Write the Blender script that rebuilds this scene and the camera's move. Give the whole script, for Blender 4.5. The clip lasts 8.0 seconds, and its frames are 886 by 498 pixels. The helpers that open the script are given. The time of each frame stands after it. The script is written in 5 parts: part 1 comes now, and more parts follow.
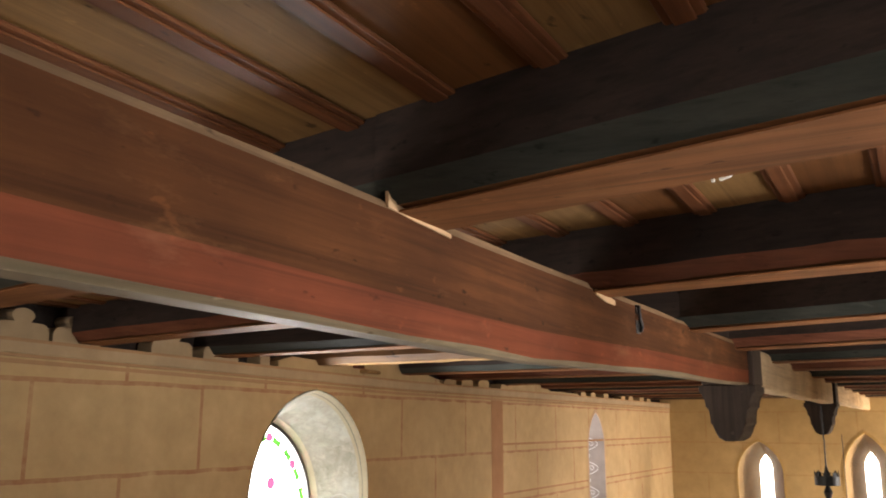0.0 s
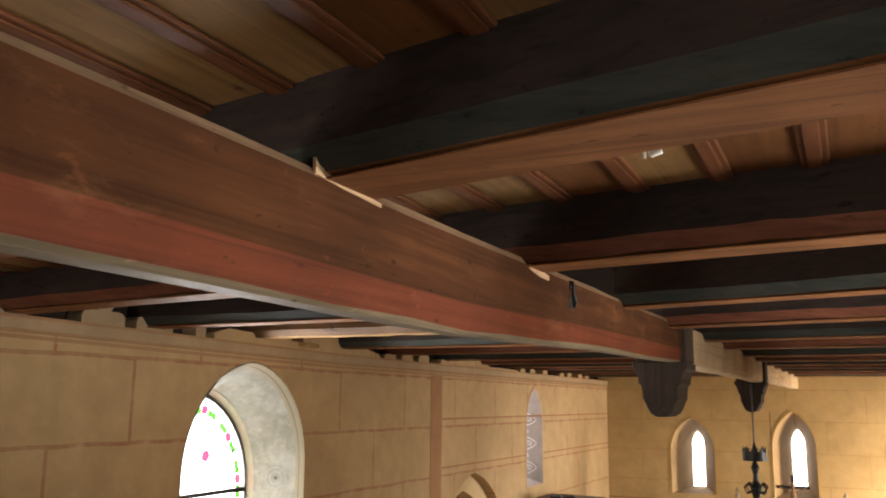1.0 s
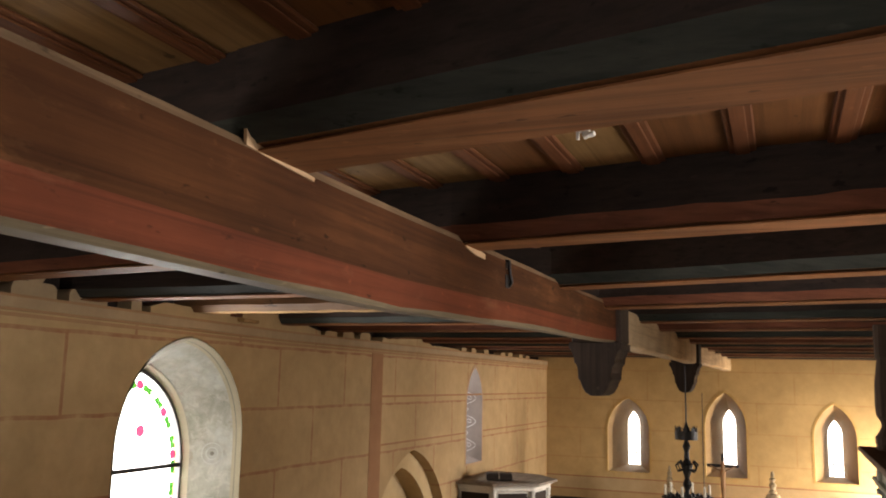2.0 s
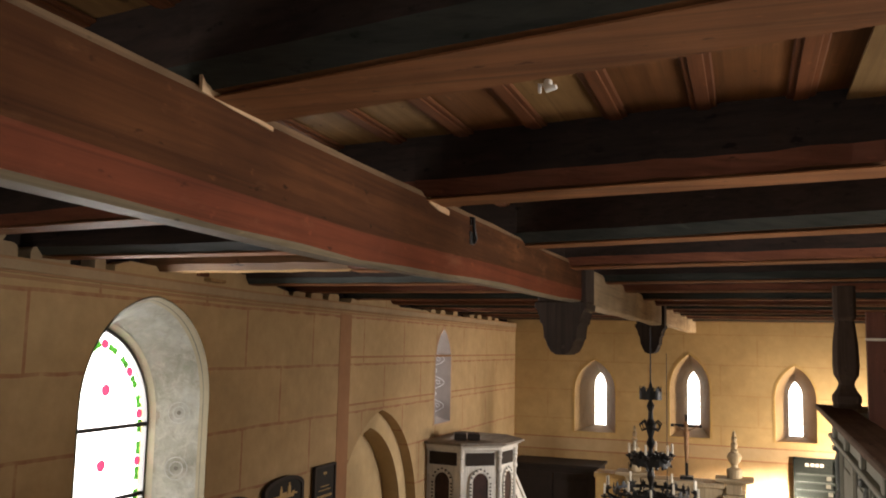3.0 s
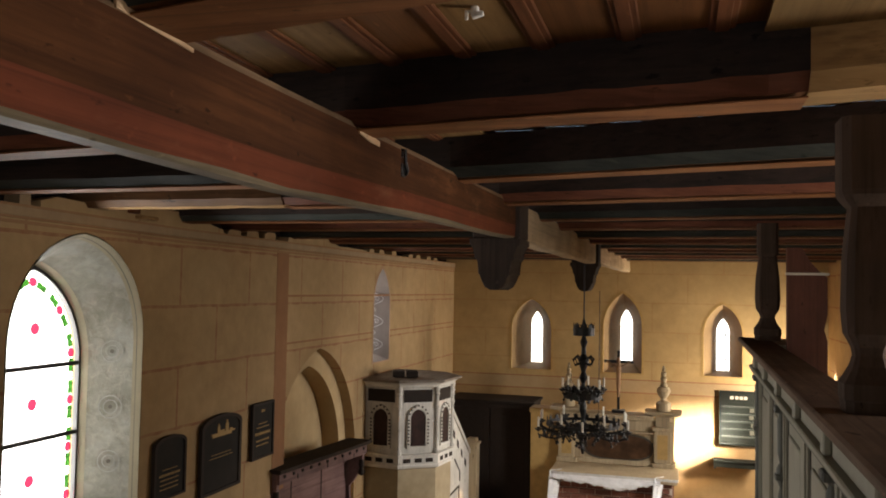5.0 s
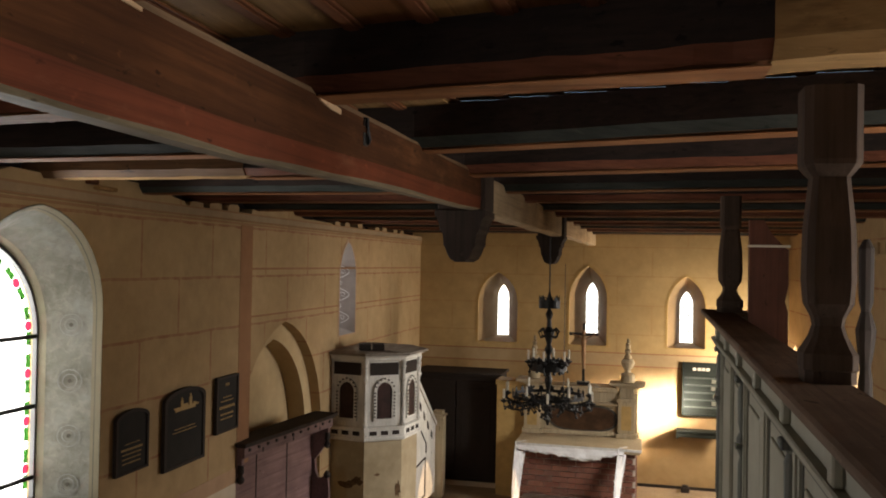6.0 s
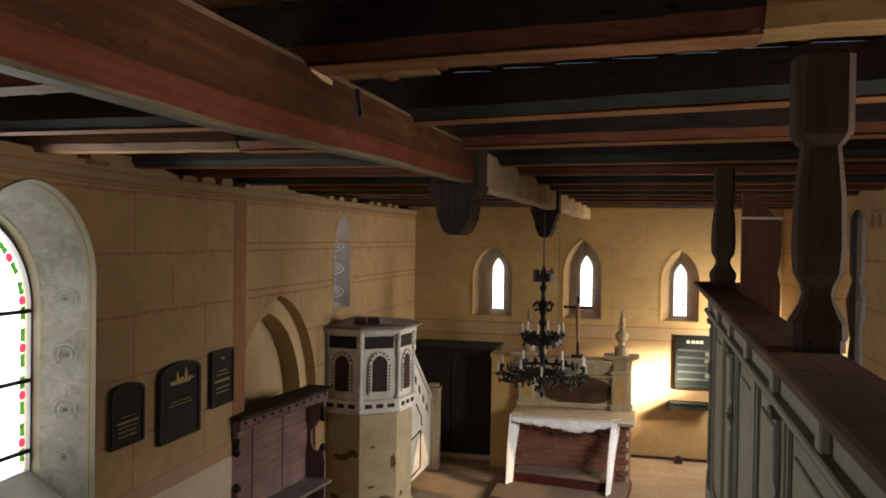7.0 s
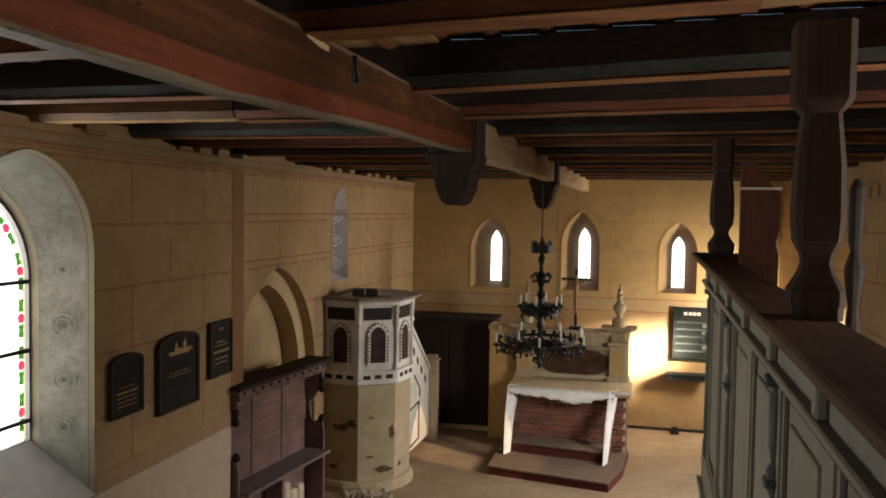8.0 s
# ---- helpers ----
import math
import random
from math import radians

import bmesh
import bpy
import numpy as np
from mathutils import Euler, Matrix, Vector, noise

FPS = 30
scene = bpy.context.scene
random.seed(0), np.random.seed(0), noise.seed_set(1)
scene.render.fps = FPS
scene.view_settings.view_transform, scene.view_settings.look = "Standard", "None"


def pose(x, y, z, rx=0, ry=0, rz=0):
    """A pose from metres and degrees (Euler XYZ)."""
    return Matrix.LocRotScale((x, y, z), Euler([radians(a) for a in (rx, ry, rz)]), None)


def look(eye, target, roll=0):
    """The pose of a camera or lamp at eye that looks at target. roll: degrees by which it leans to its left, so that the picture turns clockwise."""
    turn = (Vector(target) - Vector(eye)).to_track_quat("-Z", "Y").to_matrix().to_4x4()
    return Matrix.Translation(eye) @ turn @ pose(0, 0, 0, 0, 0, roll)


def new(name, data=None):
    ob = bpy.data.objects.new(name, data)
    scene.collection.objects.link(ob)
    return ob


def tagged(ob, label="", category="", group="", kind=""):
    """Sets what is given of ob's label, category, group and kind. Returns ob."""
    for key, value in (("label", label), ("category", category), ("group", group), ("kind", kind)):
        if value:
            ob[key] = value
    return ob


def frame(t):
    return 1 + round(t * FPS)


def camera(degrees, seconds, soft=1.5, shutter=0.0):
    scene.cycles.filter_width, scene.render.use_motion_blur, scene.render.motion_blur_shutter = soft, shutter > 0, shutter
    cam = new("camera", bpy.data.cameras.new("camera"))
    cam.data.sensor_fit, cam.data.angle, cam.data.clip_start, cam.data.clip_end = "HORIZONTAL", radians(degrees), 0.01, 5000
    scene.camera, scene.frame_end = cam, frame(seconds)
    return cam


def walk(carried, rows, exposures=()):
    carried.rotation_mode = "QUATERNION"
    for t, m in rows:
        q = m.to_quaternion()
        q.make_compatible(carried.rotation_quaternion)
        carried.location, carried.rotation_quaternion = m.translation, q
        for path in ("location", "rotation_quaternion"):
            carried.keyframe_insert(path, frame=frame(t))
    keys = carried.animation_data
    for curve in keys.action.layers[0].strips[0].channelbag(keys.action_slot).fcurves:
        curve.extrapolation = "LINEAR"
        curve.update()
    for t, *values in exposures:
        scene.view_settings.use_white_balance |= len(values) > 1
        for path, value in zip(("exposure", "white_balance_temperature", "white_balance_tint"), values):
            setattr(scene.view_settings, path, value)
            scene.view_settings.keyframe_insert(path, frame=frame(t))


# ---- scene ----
cam = camera(55.07, 8.0, soft=1.8, shutter=0.5)
PATH = [
    (0, pose(0.269, -5.862, 3.929, 101.68, -0.15, 29.06)),
    (0.5, pose(0.282, -5.846, 3.925, 100.92, 0.17, 27.31)),
    (1, pose(0.294, -5.830, 3.918, 100.13, -0.64, 25.28)),
    (1.5, pose(0.313, -5.830, 3.915, 99.57, -0.97, 23.12)),
    (3, pose(0.352, -5.815, 3.881, 96.43, -1.30, 19.57)),
    (3.5, pose(0.370, -5.821, 3.861, 95.13, -0.86, 18.65)),
    (4, pose(0.381, -5.828, 3.852, 94.11, -1.11, 17.64)),
    (4.5, pose(0.388, -5.828, 3.847, 93.40, -1.13, 16.58)),
    (6, pose(0.401, -5.779, 3.830, 90.91, -1.05, 13.44)),
    (6.5, pose(0.405, -5.767, 3.827, 90.07, -1.07, 12.46)),
    (7, pose(0.412, -5.778, 3.819, 89.21, -0.87, 13.12)),
    (7.5, pose(0.413, -5.776, 3.810, 88.32, -0.95, 12.99)),
    (8, pose(0.412, -5.769, 3.803, 87.38, -0.90, 13.01)),
]
EXPOSURES = [(0, 2.4, 6650, 13), (1.5, 1.95, 6650, 13), (3, 1.45, 6650, 14), (4.5, 1.08, 6600, 13), (6, 0.88, 6500, 11), (8, 0.7, 6500, 11)]
walk(cam, PATH, EXPOSURES)

# main measures of the church
XL, XR, YE, YW = -3.678, 2.75, 9.504, -9.0
ZJ, ZC = 4.365, 4.554
BEAM_X = -0.633


# ---- world and window light ----
world = bpy.data.worlds.new("sky")
scene.world = world
world.use_nodes = True
wn = world.node_tree
sky = wn.nodes.new("ShaderNodeTexSky")
sky.sky_type, sky.sun_disc = "NISHITA", False
sky.sun_elevation, sky.sun_rotation = radians(24.6), radians(159)
wn.links.new(sky.outputs[0], wn.nodes["Background"].inputs[0])
wn.nodes["Background"].inputs[1].default_value = 0.08
sun = new("sun", bpy.data.lights.new("sun", "SUN"))
sun.data.energy, sun.data.angle, sun.data.color = 2.2, radians(0.6), (1.0, 0.66, 0.36)
sun.matrix_world = look((2.35, -0.9, 1.15), (0, 0, 0))


def window_light(name, place, target, w, h, radiance, color, spread=180):
    """The sky's light in a window's opening."""
    lamp = new(name, bpy.data.lights.new(name, "AREA"))
    lamp.data.shape, lamp.data.size, lamp.data.size_y = "RECTANGLE", w, h
    lamp.data.energy, lamp.data.color = radiance * math.pi * w * h, color
    lamp.data.spread = radians(spread)
    lamp.matrix_world = look(place, target)


DAY = (1.0, 0.96, 0.90)
COOL = (1.0, 0.985, 0.96)
window_light("daylight_north", (XL - 0.62, -0.70, 2.95), (0, -0.70, 2.95), 1.06, 1.96, 8.0, COOL)
window_light("daylight_lancet", (XL - 0.62, 5.55, 3.4), (0, 5.55, 3.4), 0.34, 1.1, 6.0, COOL)
for wx in (-2.21, -0.565, 1.105):
    window_light("daylight_east", (wx, YE + 0.75, 3.0), (wx, 0, 3.0), 0.3, 1.2, 1.5, DAY)
window_light("daylight_south_east", (XR - 0.02, 8.60, 2.20), (0.65, 9.42, 1.90), 0.40, 0.9, 72, (1.0, 0.88, 0.70), 170)
# Extra narrow lamp, aimed to make the bright sun patch on the wall.
window_light("sun_patch_lamp", (XR - 0.03, 8.60, 2.15), (0.28, YE, 1.25), 0.30, 0.5, 92, (1.0, 0.90, 0.74), 24)
window_light("daylight_south", (XR + 0.10, 4.8, 2.8), (-0.2, 5.1, 0.3), 1.0, 1.7, 14.0, DAY, 125)
# Gallery windows out of view, added as fill for girder and north wall.
for wy, rad in ((-2.9, 11.0), (-6.6, 2.2)):
    window_light("daylight_gallery", (XR + 0.45, wy, 3.3), (0, wy, 2.6), 1.0, 1.5, rad, DAY, 150)
# Fill lamp behind an added, unseen west opening; brightens the north wall.
window_light("fill_west", (-2.2, YW - 0.45, 3.0), (-2.2, 0, 3.0), 1.1, 1.8, 4.2, DAY)


# ---- materials ----
def material(name, rough=0.8, metal=0.0):
    m = bpy.data.materials.new(name)
    m.use_nodes = True
    b = m.node_tree.nodes["Principled BSDF"]
    b.inputs["Roughness"].default_value, b.inputs["Metallic"].default_value = rough, metal
    return m, m.node_tree, b


def node(nt, kind, **inputs):
    n = nt.nodes.new(kind)
    for key, value in inputs.items():
        n.inputs[key.replace("_", " ")].default_value = value
    return n


def rgba(c):
    return (c[0], c[1], c[2], 1.0)


def mix(nt, fac, a, b, mode="MIX"):
    """Mixes colours; each of fac, a, b is a socket or a value."""
    n = nt.nodes.new("ShaderNodeMix")
    n.data_type, n.blend_type = "RGBA", mode
    for sock, v in ((n.inputs[0], fac), (n.inputs[6], a), (n.inputs[7], b)):
        if isinstance(v, bpy.types.NodeSocket):
            nt.links.new(v, sock)
        elif isinstance(v, (int, float)):
            sock.default_value = v
        else:
            sock.default_value = rgba(v)
    return n.outputs[2]


def ramp(nt, sock, stops):
    n = nt.nodes.new("ShaderNodeValToRGB")
    while len(n.color_ramp.elements) < len(stops):
        n.color_ramp.elements.new(0.5)
    for e, (p, c) in zip(n.color_ramp.elements, stops):
        e.position, e.color = p, rgba(c) if not isinstance(c, (int, float)) else (c, c, c, 1)
    nt.links.new(sock, n.inputs[0])
    return n.outputs[0]


def coords(nt, scale=(1, 1, 1), kind="Object"):
    tc = nt.nodes.new("ShaderNodeTexCoord")
    mp = nt.nodes.new("ShaderNodeMapping")
    mp.inputs["Scale"].default_value = scale
    nt.links.new(tc.outputs[kind], mp.inputs[0])
    return mp.outputs[0]


def noise_tex(nt, vec, scale, detail=4, rough=0.55, distort=0.0):
    n = node(nt, "ShaderNodeTexNoise", Scale=scale, Detail=detail, Roughness=rough, Distortion=distort)
    nt.links.new(vec, n.inputs["Vector"])
    return n.outputs["Fac"]


def bump(nt, bsdf, sock, strength=0.3, distance=0.01):
    n = node(nt, "ShaderNodeBump", Strength=strength, Distance=distance)
    nt.links.new(sock, n.inputs["Height"])
    nt.links.new(n.outputs[0], bsdf.inputs["Normal"])


def wood(name, dark, light, along="y", rough=0.6, worn=None, grain=1.0):
    """Sawn and painted timber: grain along one axis, blotches, worn places, a little difference from piece to piece."""
    m, nt, b = material(name, rough)
    b.inputs["Specular IOR Level"].default_value = 0.12
    s = {"x": (1.2, 22, 22), "y": (22, 1.2, 22), "z": (22, 22, 1.2)}[along]
    v = coords(nt, s)
    fine = noise_tex(nt, v, 1.3 * grain, 6, 0.65, 0.4)
    blot = noise_tex(nt, coords(nt), 2.3, 4)
    col = ramp(nt, fine, ((0.28, dark), (0.72, light)))
    col = mix(nt, ramp(nt, blot, ((0.38, 0.0), (0.7, 0.6))), col, tuple(c * 0.55 for c in dark))
    streak = noise_tex(nt, coords(nt, {"x": (0.5, 55, 55), "y": (55, 0.5, 55), "z": (55, 55, 0.5)}[along]), 1.0, 4, 0.6)
    col = mix(nt, ramp(nt, streak, ((0.5, 0.0), (0.72, 0.55))), col, tuple(c * 0.45 for c in dark))
    if worn:
        spots = noise_tex(nt, coords(nt, {"x": (0.5, 1.6, 1.6), "y": (1.6, 0.5, 1.6), "z": (1.6, 1.6, 0.5)}[along]), 5.5, 6, 0.7)
        col = mix(nt, ramp(nt, spots, ((0.55, 0.0), (0.9, 0.6))), col, worn)
    fleck = noise_tex(nt, coords(nt, {"x": (1, 2.2, 2.2), "y": (2.2, 1, 2.2), "z": (2.2, 2.2, 1)}[along]), 11.0, 3, 0.6)
    col = mix(nt, ramp(nt, fleck, ((0.66, 0.0), (0.72, 0.8))), col, tuple(c * 0.3 for c in dark))
    col = mix(nt, ramp(nt, fleck, ((0.27, 0.35), (0.33, 0.0))), col, tuple(min(1, c * 1.5) for c in light))
    rnd = node(nt, "ShaderNodeObjectInfo")
    hsv = node(nt, "ShaderNodeHueSaturation")
    val = node(nt, "ShaderNodeMapRange", To_Min=0.82, To_Max=1.15)
    nt.links.new(rnd.outputs["Random"], val.inputs[0])
    nt.links.new(val.outputs[0], hsv.inputs["Value"])
    nt.links.new(col, hsv.inputs["Color"])
    nt.links.new(hsv.outputs[0], b.inputs["Base Color"])
    bump(nt, b, fine, 0.35, 0.004)
    return m


def plaster(name, base, stain, rough=0.9, joints=None, axis="y"):
    """Lime plaster with blotches, brush marks and, if joints is given, painted joint lines."""
    m, nt, b = material(name, rough)
    v = coords(nt)
    big = noise_tex(nt, v, 0.9, 5, 0.6)
    mid = noise_tex(nt, v, 6.0, 6, 0.65)
    fine = noise_tex(nt, v, 60.0, 4, 0.6)
    col = mix(nt, ramp(nt, big, ((0.3, 0.0), (0.7, 0.75))), base, stain)
    col = mix(nt, ramp(nt, mid, ((0.42, 0.0), (0.8, 0.4))), col, tuple(c * 0.72 for c in stain))
    col = mix(nt, ramp(nt, mid, ((0.2, 0.3), (0.42, 0.0))), col, tuple(min(1, c * 1.15 + 0.03) for c in base))
    if joints:
        sep = nt.nodes.new("ShaderNodeSeparateXYZ")
        nt.links.new(v, sep.inputs[0])
        com = nt.nodes.new("ShaderNodeCombineXYZ")
        off = node(nt, "ShaderNodeMath")
        off.operation = "ADD"
        off.inputs[1].default_value = -2.64 + 0.51 * 6
        wob = node(nt, "ShaderNodeMath")
        wob.operation = "MULTIPLY_ADD"
        wob.inputs[1].default_value = 0.03
        nt.links.new(noise_tex(nt, v, 3.0, 3), wob.inputs[0])
        nt.links.new(sep.outputs["Z"], off.inputs[0])
        nt.links.new(off.outputs[0], wob.inputs[2])
        along = node(nt, "ShaderNodeMath")
        along.operation = "ADD"
        along.inputs[1].default_value = -1.105
        nt.links.new(sep.outputs["Y" if axis == "y" else "X"], along.inputs[0])
        nt.links.new(along.outputs[0], com.inputs[0])
        nt.links.new(wob.outputs[0], com.inputs[1])
        br = node(nt, "ShaderNodeTexBrick", Scale=1.0, Mortar_Size=0.014, Mortar_Smooth=0.25, Brick_Width=1.19, Row_Height=0.51)
        br.offset, br.squash = 0.5, 1.0
        nt.links.new(com.outputs[0], br.inputs["Vector"])
        worn = ramp(nt, mid, ((0.3, 0.15), (0.6, 0.75)))
        mul = node(nt, "ShaderNodeMath")
        mul.operation = "MULTIPLY"
        nt.links.new(br.outputs["Fac"], mul.inputs[0])
        nt.links.new(worn, mul.inputs[1])
        col = mix(nt, mul.outputs[0], col, joints)
    nt.links.new(col, b.inputs["Base Color"])
    hb = node(nt, "ShaderNodeMath")
    hb.operation = "MULTIPLY_ADD"
    hb.inputs[1].default_value = 0.3
    nt.links.new(fine, hb.inputs[0])
    nt.links.new(mid, hb.inputs[2])
    bump(nt, b, hb.outputs[0], 0.35, 0.008)
    return m


def plain(name, color, rough=0.6, metal=0.0, vary=0.25, scale=9.0):
    m, nt, b = material(name, rough, metal)
    b.inputs["Specular IOR Level"].default_value = 0.25
    n = noise_tex(nt, coords(nt), scale, 5, 0.6)
    nt.links.new(ramp(nt, n, ((0.3, tuple(c * (1 - vary) for c in color)), (0.7, color))), b.inputs["Base Color"])
    bump(nt, b, n, 0.15, 0.004)
    return m


def glass(name, color, rough=0.25):
    """A pane that lets the daylight through in its own colour."""
    m, nt, b = material(name, rough)
    t = node(nt, "ShaderNodeBsdfTransparent", Color=rgba(color))
    g = node(nt, "ShaderNodeBsdfGlossy", Roughness=0.15)
    x = node(nt, "ShaderNodeMixShader", Fac=0.05)
    nt.links.new(t.outputs[0], x.inputs[1])
    nt.links.new(g.outputs[0], x.inputs[2])
    nt.links.new(x.outputs[0], nt.nodes["Material Output"].inputs[0])
    return m


OCHRE = plaster("ochre_plaster", (0.44, 0.305, 0.155), (0.275, 0.18, 0.082), joints=(0.24, 0.085, 0.04))
OCHRE_E = plaster("ochre_plaster_east", (0.47, 0.325, 0.145), (0.31, 0.20, 0.08), joints=(0.34, 0.20, 0.08), axis="x")
PALE = plaster("pale_plaster", (0.60, 0.51, 0.39), (0.46, 0.38, 0.27))
EAST_BORDER = plaster("faded_border_paint", (0.41, 0.295, 0.16), (0.31, 0.205, 0.10))
EAST_LOW = plaster("shade_brown_plaster", (0.40, 0.27, 0.125), (0.24, 0.145, 0.06))
NICHE = plaster("niche_plaster", (0.54, 0.405, 0.225), (0.40, 0.285, 0.145))
PULPIT_BASE = plaster("pulpit_plaster", (0.47, 0.39, 0.26), (0.22, 0.165, 0.085))


def jamb_material():
    """Old grey-green distemper, blotched and scuffed down to ochre and pale lime."""
    m, nt, b = material("grey_jamb", 0.95)
    v = coords(nt)
    big = noise_tex(nt, v, 3.2, 6, 0.65, 0.5)
    mid = noise_tex(nt, v, 13.0, 7, 0.7, 0.8)
    fine = noise_tex(nt, v, 55.0, 5, 0.65)
    col = ramp(nt, big, ((0.3, (0.062, 0.058, 0.040)), (0.5, (0.100, 0.096, 0.076)), (0.7, (0.132, 0.134, 0.118))))
    col = mix(nt, ramp(nt, mid, ((0.48, 0.0), (0.66, 0.6))), col, (0.15, 0.14, 0.11))
    col = mix(nt, ramp(nt, mid, ((0.28, 0.75), (0.42, 0.0))), col, (0.065, 0.050, 0.026))
    col = mix(nt, ramp(nt, fine, ((0.55, 0.0), (0.75, 0.4))), col, (0.055, 0.052, 0.04))
    nt.links.new(col, b.inputs["Base Color"])
    bump(nt, b, mid, 0.5, 0.012)
    return m


JAMB = jamb_material()
JAMB_PALE = plain("faded_pale_paint", (0.17, 0.165, 0.145), 0.9, vary=0.4)
JAMB_DARK = plain("faded_dark_paint", (0.055, 0.048, 0.035), 0.9)
JAMB_OLIVE = plaster("olive_border_paint", (0.125, 0.105, 0.062), (0.085, 0.07, 0.04))
JAMB_FLAKE = plaster("flaking_lime", (0.20, 0.175, 0.12), (0.10, 0.085, 0.052))
SILL = plaster("grey_sill_paint", (0.24, 0.23, 0.205), (0.15, 0.145, 0.125))
LAVENDER = plaster("pale_lavender_reveal", (0.27, 0.23, 0.21), (0.17, 0.14, 0.125))
RED_BAND = plaster("painted_red_band", (0.31, 0.155, 0.07), (0.24, 0.115, 0.052))
GREY_BAND = plaster("grey_frieze", (0.37, 0.265, 0.155), (0.25, 0.175, 0.10))
FADED_RED = plaster("faded_red_line", (0.34, 0.195, 0.095), (0.27, 0.155, 0.075))
BORDER = plaster("painted_border", (0.42, 0.27, 0.16), (0.32, 0.20, 0.12))
REDBROWN = wood("red_brown_timber", (0.042, 0.0145, 0.0052), (0.104, 0.038, 0.0128), "y", 0.85, worn=(0.25, 0.12, 0.05))
REDPAINT = wood("red_painted_edge", (0.100, 0.024, 0.0095), (0.155, 0.040, 0.016), "y", 0.75, worn=(0.24, 0.11, 0.055))
GREYEDGE = wood("grey_painted_edge", (0.12, 0.095, 0.06), (0.21, 0.165, 0.105), "y", 0.6)
WORNEDGE = wood("worn_beam_edge", (0.13, 0.075, 0.04), (0.24, 0.16, 0.095), "y", 0.8, worn=(0.13, 0.05, 0.022))
FRESHWOOD = wood("fresh_torn_wood", (0.42, 0.27, 0.15), (0.62, 0.43, 0.27), "y", 0.7)
JOIST_SIDE = wood("dark_joist_timber", (0.020, 0.0155, 0.014), (0.042, 0.028, 0.023), "x", 0.75)
JOIST_BOTTOM = wood("brown_joist_soffit", (0.138, 0.055, 0.0215), (0.268, 0.115, 0.046), "x", 0.7, worn=(0.36, 0.21, 0.10))
JOIST_GREEN = wood("grey_green_chamfer", (0.022, 0.025, 0.022), (0.045, 0.047, 0.040), "x", 0.6)
JOIST_RED = wood("red_brown_chamfer", (0.085, 0.03, 0.018), (0.16, 0.06, 0.033), "x", 0.6)
PINE = wood("new_pine", (0.26, 0.15, 0.06), (0.40, 0.25, 0.11), "x", 0.6)
SHADED_PINE = wood("shaded_pine", (0.10, 0.05, 0.022), (0.17, 0.092, 0.042), "x", 0.65)
PINE_Y = wood("pale_old_pine", (0.38, 0.27, 0.16), (0.54, 0.41, 0.26), "y", 0.65)
PINE_BOARD = wood("pine_ceiling_board", (0.15, 0.09, 0.036), (0.23, 0.145, 0.062), "y", 0.65)
BOARD = wood("ochre_ceiling_board", (0.16, 0.088, 0.032), (0.27, 0.16, 0.066), "y", 0.6)
BOARD_RED = wood("rust_ceiling_board", (0.105, 0.043, 0.015), (0.18, 0.077, 0.027), "y", 0.6)
BATTEN = wood("brown_batten", (0.095, 0.034, 0.015), (0.175, 0.07, 0.03), "y", 0.5)
DARKWOOD = wood("black_brown_timber", (0.027, 0.019, 0.015), (0.058, 0.041, 0.032), "z", 0.75)
POSTWOOD = wood("dark_post_timber", (0.040, 0.026, 0.018), (0.080, 0.052, 0.036), "z", 0.85)
CAPWOOD = wood("parapet_cap", (0.13, 0.088, 0.062), (0.22, 0.155, 0.11), "y", 0.8)
BOUNCE_WOOD = wood("pale_bounce_planks", (0.30, 0.21, 0.14), (0.46, 0.34, 0.24), "y", 0.8)
PARAPET = plaster("grey_painted_parapet", (0.26, 0.25, 0.195), (0.18, 0.168, 0.122), 0.6)
COLUMN = wood("grey_half_column", (0.10, 0.105, 0.095), (0.17, 0.17, 0.15), "z", 0.6)
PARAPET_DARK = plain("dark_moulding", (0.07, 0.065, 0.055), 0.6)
STALL = wood("purple_brown_stall", (0.155, 0.09, 0.086), (0.26, 0.165, 0.16), "y", 0.5)
SEAT = wood("grey_seat_board", (0.14, 0.12, 0.12), (0.22, 0.19, 0.18), "y", 0.45)
WHITEWOOD = wood("white_painted_wood", (0.58, 0.56, 0.51), (0.76, 0.74, 0.69), "z", 0.5, worn=(0.42, 0.37, 0.30))
RIM = wood("worn_rim_board", (0.16, 0.125, 0.095), (0.34, 0.30, 0.26), "y", 0.6)
CREAM = wood("cream_altar_paint", (0.37, 0.29, 0.18), (0.48, 0.39, 0.26), "z", 0.5)
OCHRE_PAINT = plain("ochre_panel_paint", (0.46, 0.30, 0.11), 0.55)
BLACK = plain("black_iron", (0.024, 0.023, 0.022), 0.45, 0.3)
DARKPANEL = plain("dark_panel", (0.026, 0.018, 0.014), 0.75)
PANELRED = plain("dark_red_brown_panel", (0.045, 0.018, 0.014), 0.5, vary=0.75, scale=7)
PAINTING = plain("dark_oval_painting", (0.09, 0.045, 0.022), 0.35, vary=0.7, scale=6)
BLACKBOARD = plain("black_memorial_board", (0.013, 0.010, 0.008), 0.75, vary=0.6, scale=5)
GILT = plain("worn_gilding", (0.40, 0.265, 0.10), 0.6, 0.1)
CLOTH = plain("white_cloth", (0.74, 0.73, 0.72), 0.9, vary=0.2, scale=14)
PORCELAIN = plain("white_porcelain", (0.78, 0.76, 0.72), 0.3, vary=0.12)
CANDLE = plain("wax_candle", (0.78, 0.74, 0.62), 0.5, vary=0.1)
MORTAR = plain("mortar", (0.52, 0.44, 0.36), 0.95)
CARPET = plain("dark_red_step", (0.10, 0.022, 0.018), 0.9)
